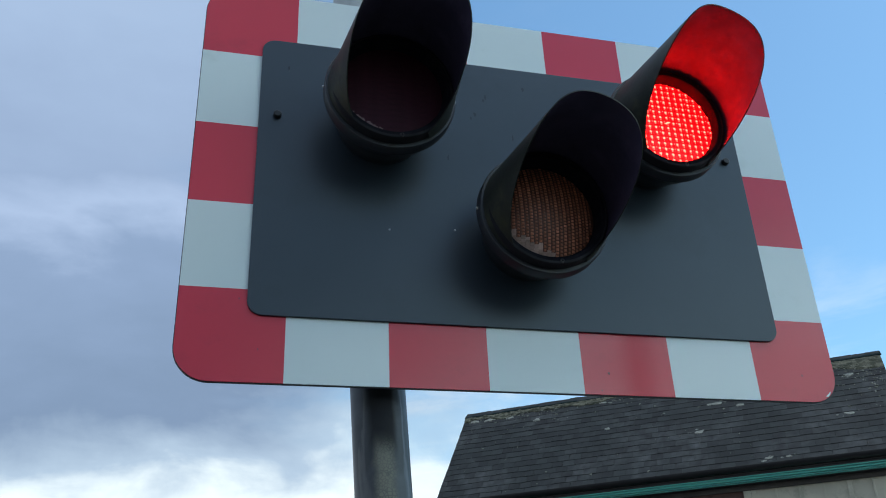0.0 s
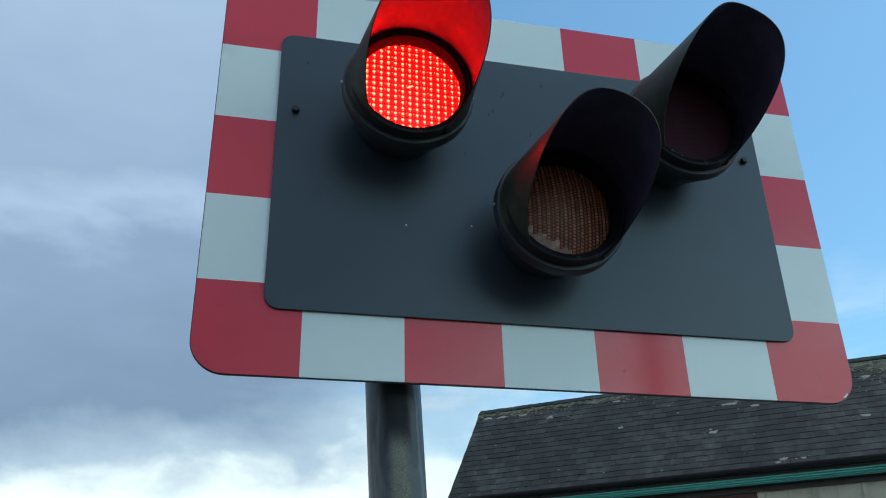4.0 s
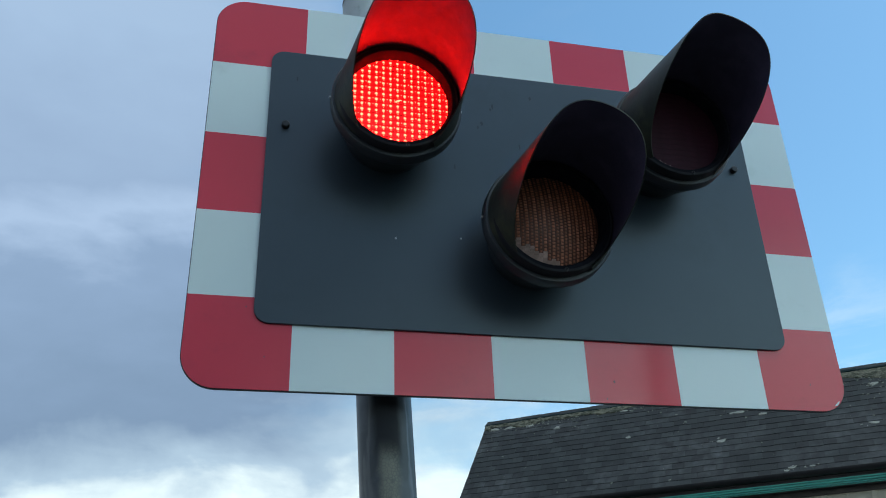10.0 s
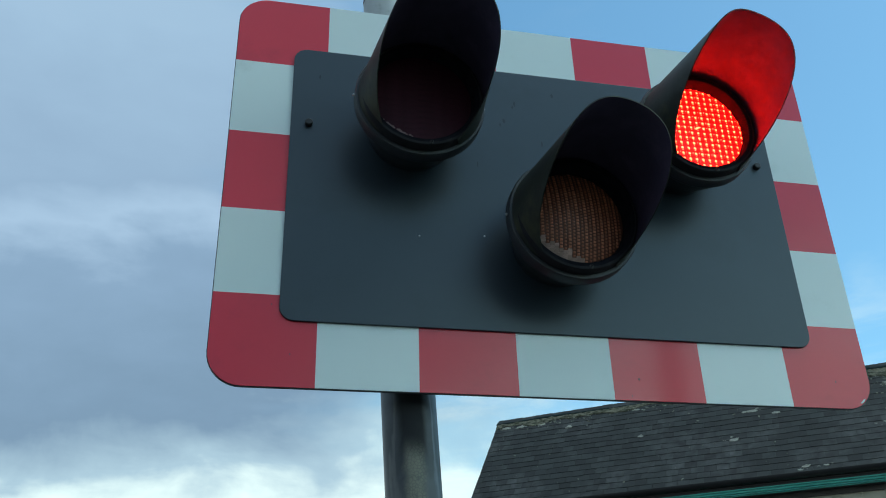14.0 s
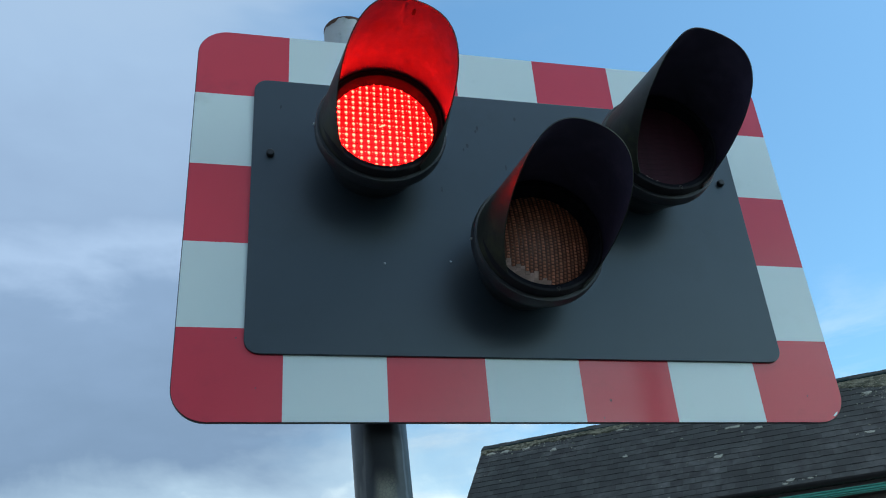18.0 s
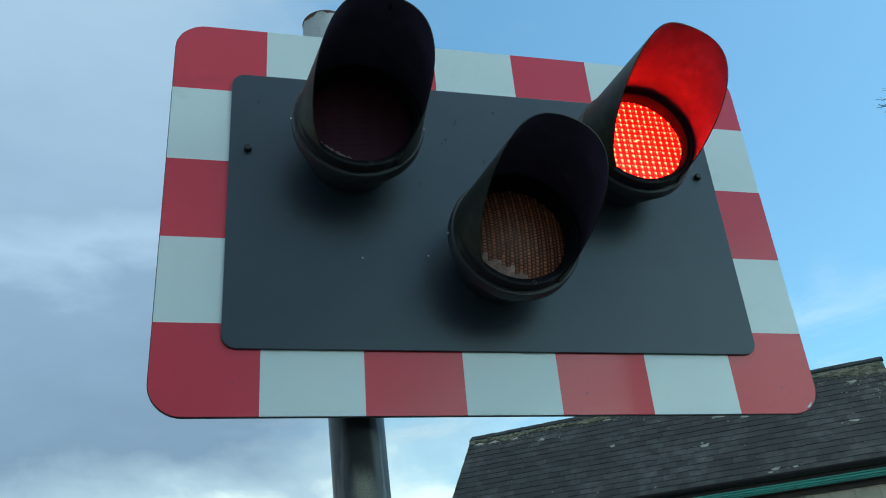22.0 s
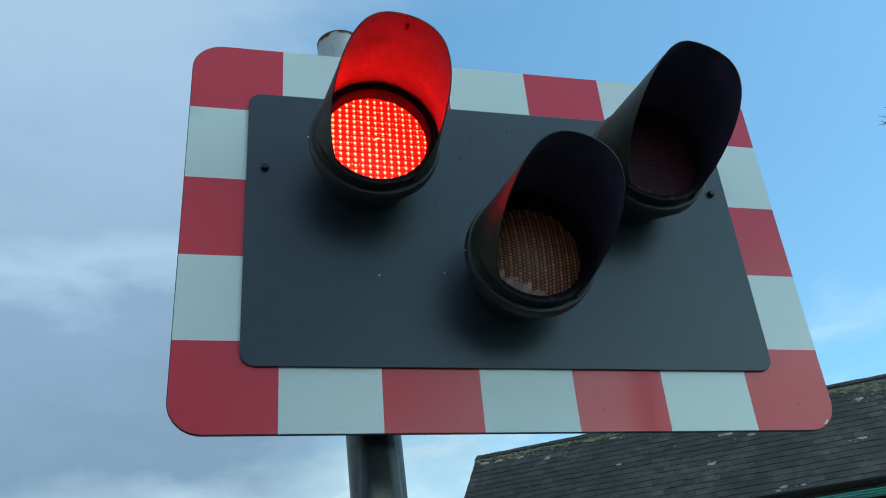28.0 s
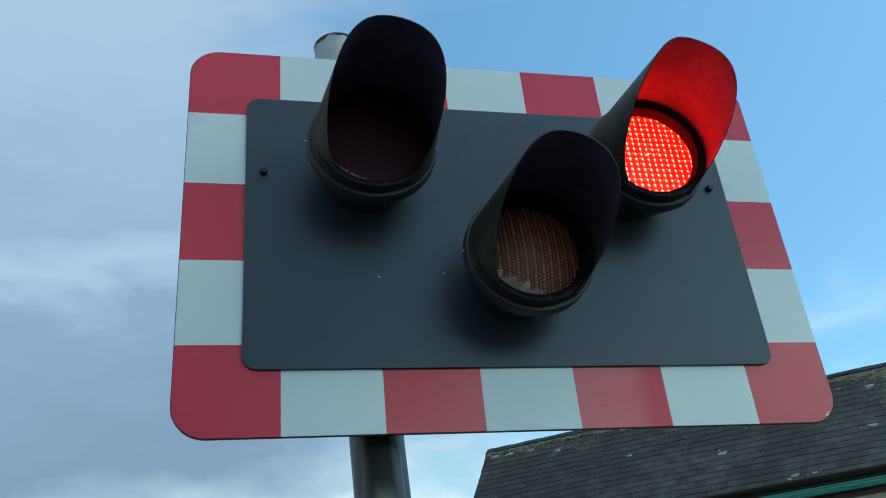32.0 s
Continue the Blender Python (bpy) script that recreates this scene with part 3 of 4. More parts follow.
def strip_meshes():
    """The rows of a red lamp: three-sided bars with a lit, a half-lit and a dark side of the lens, each with its prisms."""
    out = []
    rr = random.Random(31)
    third = [Matrix.Rotation(radians(-120 * k), 3, "X") for k in range(3)]
    for k in range(STRIPS):
        zc = -R_IN + STRIP_PITCH * (k + 0.5)
        half = math.sqrt(max(R_IN ** 2 - (abs(zc) + STRIP_PITCH * 0.25) ** 2, 0.02 ** 2))
        hz = STRIP_PITCH * 0.499
        ty = hz / math.sqrt(3)
        verts, faces, slots = [], [], []

        def add(vs, fs, mat, side):
            b = len(verts)
            verts.extend(tuple(third[side] @ Vector(v)) for v in vs)
            faces.extend(tuple(b + q for q in f) for f in fs)
            slots.extend([mat] * len(fs))

        def tile(cx, cz, w, h, y0, mat, side, taper=0.6, rise=0.0004):
            add([(cx - w, y0, cz - h), (cx + w, y0, cz - h), (cx + w, y0, cz + h), (cx - w, y0, cz + h),
                 (cx - w * taper, y0 - rise, cz - h * taper), (cx + w * taper, y0 - rise, cz - h * taper), (cx + w * taper, y0 - rise, cz + h * taper), (cx - w * taper, y0 - rise, cz + h * taper)],
                [(4, 5, 6, 7), (0, 1, 5, 4), (1, 2, 6, 5), (2, 3, 7, 6), (3, 0, 4, 7)], mat, side)

        def dot(cx, cz, rx, rz, mats, side, n=8):
            ring = [(math.cos(2 * math.pi * q / n), math.sin(2 * math.pi * q / n)) for q in range(n)]
            vs = [(cx + rx * c, -ty, cz + rz * d) for c, d in ring] + [(cx + rx * 0.78 * c, -ty - 0.0004, cz + rz * 0.78 * d) for c, d in ring]
            add(vs, [(q, (q + 1) % n, n + (q + 1) % n, n + q) for q in range(n)], mats[1], side)
            add([(cx + rx * 0.78 * c, -ty - 0.0004, cz + rz * 0.78 * d) for c, d in ring], [tuple(range(n))], mats[0], side)

        for side in range(3):
            add([(-half, -ty, -hz), (half, -ty, -hz), (half, -ty, hz), (-half, -ty, hz)], [(0, 1, 2, 3)], (0, 4, 2)[side], side)
        b = len(verts)
        ends = [tuple(third[side] @ Vector((x, -ty, -hz))) for x in (-half, half) for side in range(3)]
        verts += ends
        faces += [(b, b + 1, b + 2), (b + 5, b + 4, b + 3)]
        slots += [2, 2]
        dx = 0.0112
        cols = int((half - 0.004) / dx)
        for c in range(-cols, cols + 1):
            x = c * dx
            # diodes sized up low and to one side, imitating the lens's viewing-angle glow
            lean = 0.5 - 0.5 * (x + 0.5 * zc) / R_IN
            big = 0.0024 + 0.0008 * lean + rr.uniform(-0.0002, 0.0002)
            for side, mats, seam in ((0, (1, 3), 6), (1, (5, 4), 6)):
                dot(x, 0.0004, big, big * 1.05, mats, side)
                dot(x + 0.0004, -0.0037, big * 0.42, 0.0008, mats, side, 6)
                if rr.random() < 0.4:
                    dot(x - 0.0052, 0.0016 + rr.uniform(-0.0008, 0.0008), 0.0009, 0.0011, mats, side, 6)
                for w, h, ox, oz in ((0.0008, 0.0030, 0.0040, -0.0012), (0.0007, 0.0026, -0.0036, -0.0018), (0.0026, 0.0010, 0.0054, -0.0040), (0.0022, 0.0009, 0.0052, 0.0040), (0.0022, 0.0007, 0.0004, 0.0041)):
                    if rr.random() < 0.85 and abs(x + ox) < half - 0.003:
                        tile(x + ox, oz, w * rr.uniform(0.7, 1.2), h * rr.uniform(0.7, 1.1), -ty - 0.0001, seam, side, 0.8, 0.0002)
        if abs(zc) < 0.001:  # the bright star where the prisms meet in the middle
            for ox, oz, r in ((-0.0028, -0.0012, 0.0019), (0.0020, 0.0014, 0.0022), (0.0038, 0.0028, 0.0011)):
                dot(ox, oz, r * 1.3, r * 0.8, (1, 1), 0)
        # glint low on the lens, painted as pale prism cells on the dark side
        c = -half + 0.004
        while c < half - 0.003:
            for dz in (-0.0039, -0.0013, 0.0013, 0.0039):
                edge = (-0.0790 - zc - dz) / 0.55 + rr.uniform(-0.003, 0.003)
                if c < edge and math.hypot(c, zc + dz) < R_LENS - 0.001 and rr.random() < 0.93:
                    tile(c, dz, 0.0014, 0.00132, -ty, 7, 2, 0.93, 0.0004)
            c += 0.0027
        me = bpy.data.meshes.new("led_strip")
        me.from_pydata(verts, [], faces)
        for x in (M_GLOW, M_LED, M_OFF, M_LEDSIDE, M_DIM, M_DIMLED, M_SEAM, M_OFFGLINT):
            me.materials.append(x)
        me.polygons.foreach_set("material_index", slots)
        me.update()
        out.append((zc, me))
    return out


def strip_pose(zc, turn):
    """Where a lamp's row sits, turned by that many degrees."""
    return pose(0, -0.1025, zc, turn)


def amber_lens(parent):
    lens = part("lens", lathe_bm([(R_LENS, -0.098)] + [(R_LENS * q, -0.0985 - DOME * (1 - q * q)) for q in (1.0, 0.85, 0.7, 0.55, 0.4, 0.25, 0.1, 0.02)], 64), M_AMBER, parent,
                "unlit brown-amber lens with small prism cells", smooth=True)
    verts, faces, slots = [], [], []
    dx, dz = 0.0066, 0.0052
    for i in range(-13, 14):
        for j in range(-17, 18):
            x, z = i * dx, (j + 0.5 * (i % 2)) * dz
            # worn: cells painted pale for light reaching in under the hood
            worn = z + 0.55 * x < -0.0665 + 0.004 * math.sin(i * 2.1)
            w, h = (0.0034, 0.0027) if worn else ((0.0019, 0.0019) if i % 2 else (0.0024, 0.0021))
            if math.hypot(x, z) > R_LENS - 0.003:
                continue
            b = len(verts)
            for s, up in ((1.0, 0.0), (0.88 if worn else 0.42, 0.0011)):
                for px, pz in ((-1, -1), (1, -1), (1, 1), (-1, 1)):
                    vx, vz = x + px * w * s, z + pz * h * s
                    verts.append((vx, -0.0982 - DOME * (1 - (vx * vx + vz * vz) / R_LENS ** 2) - up, vz))
            faces += [(b + 4, b + 5, b + 6, b + 7), (b, b + 1, b + 5, b + 4), (b + 1, b + 2, b + 6, b + 5), (b + 2, b + 3, b + 7, b + 6), (b + 3, b, b + 4, b + 7)]
            slots += [2 if worn else i % 2] * 5
    join_mesh("lens_texture", verts, faces, (M_AMBERDOT, M_AMBERDEEP, M_AMBERGLINT), parent, kind="stuff", slots=slots)


FLASHERS = {}
AIM = {"left": (3.0, 1.2), "right": (8.0, -1.9), "amber": (4.5, 2.1)}  # yaw and pitch of the hoods


def lamp(name, x, z, strips):
    m = SIG @ pose(x, 0, z)
    body = lathe_bm([(0.0700, -0.0045), (0.0740, -0.020), (0.0820, -0.040), (0.0905, -0.058), (0.0965, -0.074), (0.0985, -0.082), (0.1030, -0.086), (0.1030, -0.103), (0.1015, -0.1055),
                     (0.0900, -0.1055), (0.0900, -0.078)], 72)
    words = {"left": "black round lamp housing with a red light", "right": "black round lamp housing with a red light", "amber": "black round lamp housing with an unlit amber light"}
    house = part("lamp_housing", body, M_BLACK, signal, words[name], m, smooth=True)
    part("bezel", bezel_bm(), (M_BEZEL, M_FLOCK), house, "black lens bezel", smooth=True)
    part("visor", visor_bm(*AIM[name]), (M_HOOD, M_VISOR), house, "long cut-away black hood", smooth=True)
    for a in (0.5, 178.5, 90):
        c, s = math.cos(radians(a)), math.sin(radians(a))
        bm = lathe_bm([(0.0022, 0.0), (0.0022, 0.0022), (0.0012, 0.0032)], 10, axis="z")
        sc = part("screw", bm, M_STEEL, house, "small bright steel screw")
        sc.matrix_basis = Matrix.Translation((0.1026 * c, -0.0945, 0.1026 * s)) @ Vector((c, 0, s)).to_track_quat("Z", "Y").to_matrix().to_4x4()
    bm = lathe_bm([(0.0034, -0.1200), (0.0034, -0.1218), (0.0020, -0.1222), (0.0012, -0.1212)], 12)
    part("screw", bm, M_SCREW, house, "dark bezel screw", pose(0.012, 0, -0.0885))
    if name == "amber":
        amber_lens(house)
        return
    if name == "left":
        a, b = radians(86), radians(86 - 8.3)
        turn = Matrix.Rotation(radians(AIM[name][0]), 3, "Z") @ Matrix.Rotation(radians(AIM[name][1]), 3, "X")
        rim = turn @ Vector((0.0823 * math.cos(b), -hood_length(math.sin(a)), 0.0996 * math.sin(b)))
        spot = Vector((0.0973 * math.cos(b), 0.002, 0.0963 * math.sin(b))).lerp(rim, 0.88) + Vector((0, -0.1, 0))
        pts = [(-0.0022, -0.006), (0.0012, -0.0052), (0.0026, 0.0), (0.0016, 0.0054), (-0.0014, 0.0048), (-0.0028, 0.001)]
        plug = part("hood_mark", plate_bm(pts, -0.0010, 0.0010), M_RUBBER, house, "small dark mark inside the hood")
        plug.matrix_basis = Matrix.Translation(spot) @ Matrix.Rotation(radians(90), 4, "X")
    part("back_plate", lathe_bm([(0.0895, -0.079), (0.0895, -0.098)], 48), M_RUBBER, house)
    # thin fins added between the rows to keep their lit sides from leaking light
    bm = bmesh.new()
    for k in range(1, STRIPS):
        zb = -R_IN + STRIP_PITCH * k
        half = math.sqrt(R_IN ** 2 - zb * zb) - 0.0005
        box = bmesh.ops.create_cube(bm, size=1.0)["verts"]
        for v in box:
            v.co = Vector((v.co.x * 2 * half, -0.0972 + v.co.y * 0.0172, zb + v.co.z * 0.0004))
    part("fin_rack", bm, M_OFF, house, kind="stuff")
    FLASHERS[name] = []
    for zc, me in strips:
        ob = new("led_strip", me)
        ob.parent = house
        ob.matrix_basis = strip_pose(zc, 240)
        FLASHERS[name].append((ob, zc))


def post():
    lean = 2.65
    r0 = 0.0415
    m = pose(0, 0, 0, 0, -lean, 0)
    top = 2.873
    prof = [(r0, -0.02), (r0, 0.5), (r0, 1.2), (r0, 2.0), (r0, top), (r0 - 0.0045, top), (r0 - 0.0045, 0.2)]
    p = part("post", lathe_bm(prof, 48, axis="z"), M_POST, signal, "galvanised tubular steel post, scuffed and stained", m, smooth=True)
    # skin added over the tube's top, tinted pale for the open sky on it
    part("skylit_end", lathe_bm([(r0 + 0.0002, top - 0.10), (r0 + 0.0010, top - 0.10), (r0 + 0.0010, top - 0.001), (r0 + 0.0002, top - 0.001)], 48, axis="z", closed=True), M_PALEZINC, p, "zinc end of the tube, tinted pale for skylight", smooth=True)
    # rusty broken rim at the open top, with paint flaked off below it here and there
    bm = bmesh.new()
    n = 120
    rr = random.Random(5)
    rows = []
    for r, h in ((r0 + 0.0014, -0.0045), (r0 + 0.0014, 0.0), (r0 - 0.0048, 0.001), (r0 - 0.0050, -0.012)):
        ring = []
        for k in range(n):
            q = 2 * math.pi * k / n
            c, d = math.cos(q), math.sin(q)
            drop = h
            if h == -0.0045:
                drop = -0.0020 - 0.013 * max(0.0, noise.noise(Vector((2.6 * c, 2.6 * d, 4.7))) + 0.08) - rr.uniform(0, 0.0014)
            elif h < -0.005:
                drop = h * rr.uniform(0.4, 1.2)
            ring.append(bm.verts.new((r * c, r * d, top + drop + 0.001)))
        rows.append(ring)
    for a, b in zip(rows, rows[1:]):
        for k in range(n):
            bm.faces.new((a[k], a[(k + 1) % n], b[(k + 1) % n], b[k]))
    bmesh.ops.recalc_face_normals(bm, faces=bm.faces[:])
    part("rim", bm, M_RUST, p, "rusty flaking rim")
    part("base_plate", box_bm(-0.14, 0.14, -0.14, 0.14, -0.01, 0.02, 0.004), M_GALV, signal, "square steel base plate")
    # clamps behind the board
    for z in (Z0 + 0.12, Z0 + 0.58):
        dx = -math.tan(radians(lean)) * z
        bm = lathe_bm([(r0 + 0.0005, -0.02), (r0 + 0.006, -0.02), (r0 + 0.006, 0.02), (r0 + 0.0005, 0.02)], 32, axis="z", closed=True)
        c = part("clamp", bm, M_GALV, signal, "steel band clamp", pose(dx, 0, z), smooth=True)
        part("bracket", box_bm(-0.20, 0.34, -0.066, -0.044, -0.016, 0.016, 0.003), M_GALV, c, "horizontal bracket rail")


backboard()
marks(panel())
post()
STRIP_SET = strip_meshes()
for lamp_name, (lx, lz) in LAMPS.items():
    lamp(lamp_name, lx, lz, STRIP_SET)


# ---------------------------------------------------------------- the slate-roofed building
RIDGE = Vector((3.331, 11.761, 5.453))
HEADING = -37.1
PITCH = radians(47.9)
RLEN, SLOPE = 5.94, 2.155
building = tagged(new("station_building"), "small building with mossy slate roof, teal eaves and cream boarded wall", "building")
# its space: x along the ridge, y away from the crossing, z up; the origin on the ground under the ridge's near end
building.matrix_basis = Matrix.Translation((RIDGE.x, RIDGE.y, 0)) @ Matrix.Rotation(radians(HEADING), 4, "Z")
RZ = RIDGE.z
RUN = SLOPE * math.cos(PITCH)   # from ridge to eave
EZ = RZ - SLOPE * math.sin(PITCH)


def slope_pose(u, v, h=0.0, tilt=0.0, spin=0.0):
    ex = Vector((1, 0, 0))
    ez = Vector((0, -math.sin(PITCH), math.cos(PITCH)))
    ey = ez.cross(ex)  # up the slope
    m = Matrix((ex, ey, ez)).transposed().to_4x4()
    p = Vector((u, 0, RZ)) - ey * v + ez * h
    return Matrix.Translation(p) @ m @ Matrix.Rotation(spin, 4, "Z") @ Matrix.Rotation(tilt, 4, "X")


def shell():
    wall_y0 = -(RUN - 0.22)
    wall_y1 = RUN - 0.22
    top = EZ - 0.04
    # front wall: dark brick part and boarded part
    split = 4.06
    part("wall", box_bm(0.12, split, wall_y0, wall_y0 + 0.2, 0, top - 0.02), M_DARKWALL, building, "dark brown brick wall")
    part("wall", box_bm(split, RLEN - 0.12, wall_y0 + 0.01, wall_y0 + 0.2, 0, top - 0.02), M_CREAM, building, "cream painted boarded wall")
    part("wall", box_bm(0.12, RLEN - 0.12, wall_y1 - 0.2, wall_y1, 0, top - 0.02), M_DARKWALL, building)
    for x in (0.12, RLEN - 0.32):
        verts = []
        for xx in (x, x + 0.2):
            verts += [(xx, wall_y0 + 0.201, 0), (xx, wall_y1 - 0.201, 0), (xx, wall_y1 - 0.201, top - 0.02), (xx, 0, RZ - 0.10), (xx, wall_y0 + 0.201, top - 0.02)]
        faces = [(0, 1, 2, 3, 4), (9, 8, 7, 6, 5)] + [(k, (k + 1) % 5, 5 + (k + 1) % 5, 5 + k) for k in range(5)]
        part("gable_wall", quads_bm(verts, faces), M_DARKWALL, building)
    # battens and boards of the cream wall
    x = split + 0.0
    k = 0
    while x < RLEN - 0.15:
        w = 0.05 if k % 2 == 0 else 0.025
        part("batten", box_bm(x, x + w, wall_y0 - 0.022, wall_y0 + 0.012, 0.3, EZ - 0.237, 0.003, 1), M_CREAM, building)
        if k == 0:
            part("corner_post", box_bm(x - 0.09, x - 0.002, wall_y0 - 0.03, wall_y0 - 0.001, 0.0, EZ - 0.237, 0.004, 1), M_CREAM, building)
        x += 0.2675
        k += 1
    # soffit, three stepped teal fascia boards, gutter
    part("soffit", box_bm(0.02, RLEN - 0.02, -RUN + 0.03, wall_y0 - 0.001, EZ - 0.170, EZ - 0.155), M_SOFFIT, building)
    # dark strip that puts the eaves' shade on the top of the wall
    part("eaves_shade_strip", box_bm(0.12, RLEN - 0.12, wall_y0 - 0.035, wall_y0 - 0.002, EZ - 0.235, EZ - 0.171), M_SOFFIT, building, "dark strip for the shade under the eaves")
    part("gutter_gap_strip", box_bm(0.0, RLEN, -RUN + 0.028, -RUN + 0.048, EZ - 0.091, EZ - 0.02), M_GUTTER, building, "black strip filling the band behind the gutter")
    f0 = -RUN + 0.05
    for k, (z_a, z_b, out) in enumerate(((EZ - 0.176, EZ - 0.144, 0.0), (EZ - 0.141, EZ - 0.116, 0.012), (EZ - 0.113, EZ - 0.093, 0.022))):
        part("fascia_board", box_bm(0.0, RLEN, f0 - 0.02 - out, f0 + 0.01, z_a, z_b, 0.004, 1), M_TEAL, building, "teal gloss-painted moulded fascia")
    # half-round gutter
    n, r = 14, 0.062
    bm = bmesh.new()
    rows = []
    for xx in (-0.05, RLEN + 0.05):
        o = [bm.verts.new((xx, f0 - 0.085 + r * math.cos(math.pi + math.pi * k / n), EZ + 0.008 + r * math.sin(math.pi + math.pi * k / n))) for k in range(n + 1)]
        i = [bm.verts.new((xx, f0 - 0.085 + (r - 0.006) * math.cos(math.pi + math.pi * k / n), EZ + 0.008 + (r - 0.006) * math.sin(math.pi + math.pi * k / n))) for k in range(n + 1)]
        rows.append(o + i[::-1])
    c = len(rows[0])
    for k in range(c):
        bm.faces.new((rows[0][k], rows[0][(k + 1) % c], rows[1][(k + 1) % c], rows[1][k]))
    bm.faces.new(rows[0]), bm.faces.new(rows[1])
    bmesh.ops.recalc_face_normals(bm, faces=bm.faces[:])
    part("gutter", bm, M_GUTTER, building, "black half-round gutter", smooth=True)
    # roof decks under the slates
    t = 0.03
    for side in (-1, 1):
        verts = []
        for xx in (0.01, RLEN - 0.01):
            verts += [(xx, 0, RZ - 0.03), (xx, side * RUN * 0.995, EZ - 0.025), (xx, side * RUN * 0.995, EZ - 0.07), (xx, 0, RZ - 0.075)]
        part("roof_deck", quads_bm(verts, [(0, 1, 2, 3), (7, 6, 5, 4), (0, 4, 5, 1), (1, 5, 6, 2), (2, 6, 7, 3), (3, 7, 4, 0)]),
             M_SLATES if side > 0 else M_GUTTER, building)
    # verge boards on the gables
    for xx in (0.0, RLEN - 0.03):
        verts = []
        for x2 in (xx, xx + 0.03):
            verts += [(x2, -RUN, EZ - 0.03), (x2, 0, RZ - 0.03), (x2, RUN, EZ - 0.03), (x2, RUN, EZ - 0.15), (x2, 0, RZ - 0.15), (x2, -RUN, EZ - 0.15)]
        part("bargeboard", quads_bm(verts, [(0, 1, 4, 5), (1, 2, 3, 4), (6, 11, 10, 7), (7, 10, 9, 8), (0, 6, 7, 1), (1, 7, 8, 2), (5, 4, 10, 11), (4, 3, 9, 10), (0, 5, 11, 6), (2, 8, 9, 3)]),
             M_GUTTER, building)


def ridge():
    rr = random.Random(11)
    n = 10
    ln = RLEN / n
    for k in range(n):
        t = 0.016
        wing = 0.135
        up = -0.006 + rr.uniform(-0.003, 0.006)
        x0, x1 = k * ln + 0.002 - (0.02 if k == 0 else 0), (k + 1) * ln - 0.002 + (0.02 if k == n - 1 else 0)
        c, s = math.cos(PITCH - 0.21), math.sin(PITCH - 0.21)
        sec = [(-wing * c, -wing * s), (0, 0), (wing * c, -wing * s), (wing * c - 0.004, -wing * s - t), (0, -t * 1.5), (-wing * c + 0.004, -wing * s - t)]
        d = rr.uniform(-0.004, 0.004)
        verts = [(x0, y, RZ + up + z) for y, z in sec] + [(x1, y, RZ + up + z + d) for y, z in sec]
        bm = quads_bm(verts, [(0, 1, 4, 5), (1, 2, 3, 4), (6, 11, 10, 7), (7, 10, 9, 8), (0, 6, 7, 1), (1, 7, 8, 2), (5, 4, 10, 11), (4, 3, 9, 10), (0, 5, 11, 6), (2, 8, 9, 3)])
        part("ridge_tile", bm, M_RIDGE, building, "dark angled ridge tile" if k == 0 else "")
    # lumpy mortar and moss under the ridge tiles
    cols, rows = 260, 7
    verts, faces = [], []
    for i in range(cols + 1):
        u = RLEN * i / cols
        low = 0.26 + 0.22 * max(0.0, min(1.0, (u - 5.1) / 0.7)) + 0.09 * noise.noise(Vector((u * 2.3, 0.0, 4.0))) + 0.03 * noise.noise(Vector((u * 9, 1.0, 4.0)))
        for j in range(rows + 1):
            v = 0.13 + (low - 0.13) * j / rows
            h = 0.027 + 0.016 * noise.noise(Vector((u * 14, v * 30, 2.0))) if 0 < j < rows else (0.004 if j else 0.016)
            verts.append(slope_pose(u, v, h).translation)
    for i in range(cols):
        for j in range(rows):
            a = i * (rows + 1) + j
            faces.append((a, a + 1, a + rows + 2, a + rows + 1))
    ob = join_mesh("mortar_bed", [tuple(v) for v in verts], faces, M_MORTAR, building, "mossy lichened mortar under the ridge tiles")


def lichen(u, v, su, sv, seed, n=12):
    """A crust that has broken up: one larger flake with smaller ones round it."""
    rr = random.Random(seed)
    bm = bmesh.new()
    flakes = [(0.0, 0.0, 0.62)] + [(rr.gauss(0, 0.62), rr.gauss(0, 0.62), rr.uniform(0.10, 0.34)) for _ in range(9)]
    for fx, fy, size in flakes:
        low = 0.85 if size > 0.5 else 0.5
        ring = [(size * math.cos(2 * math.pi * k / n) * rr.uniform(low, 1.1), size * math.sin(2 * math.pi * k / n) * rr.uniform(low, 1.1)) for k in range(n)]
        top = [bm.verts.new((su * (fx + x), sv * 0.8 * (fy + y), 0.003 + 0.002 * size)) for x, y in ring]
        bot = [bm.verts.new((su * (fx + x * 1.12), sv * 0.8 * (fy + y * 1.12), -0.004)) for x, y in ring]
        bm.faces.new(top)
        for k in range(n):
            bm.faces.new((bot[k], bot[(k + 1) % n], top[(k + 1) % n], top[k]))
    bmesh.ops.recalc_face_normals(bm, faces=bm.faces[:])
    part("lichen_patch", bm, M_LICHEN, building, "pale grey lichen crust", slope_pose(u, v, 0.017), kind="stuff")


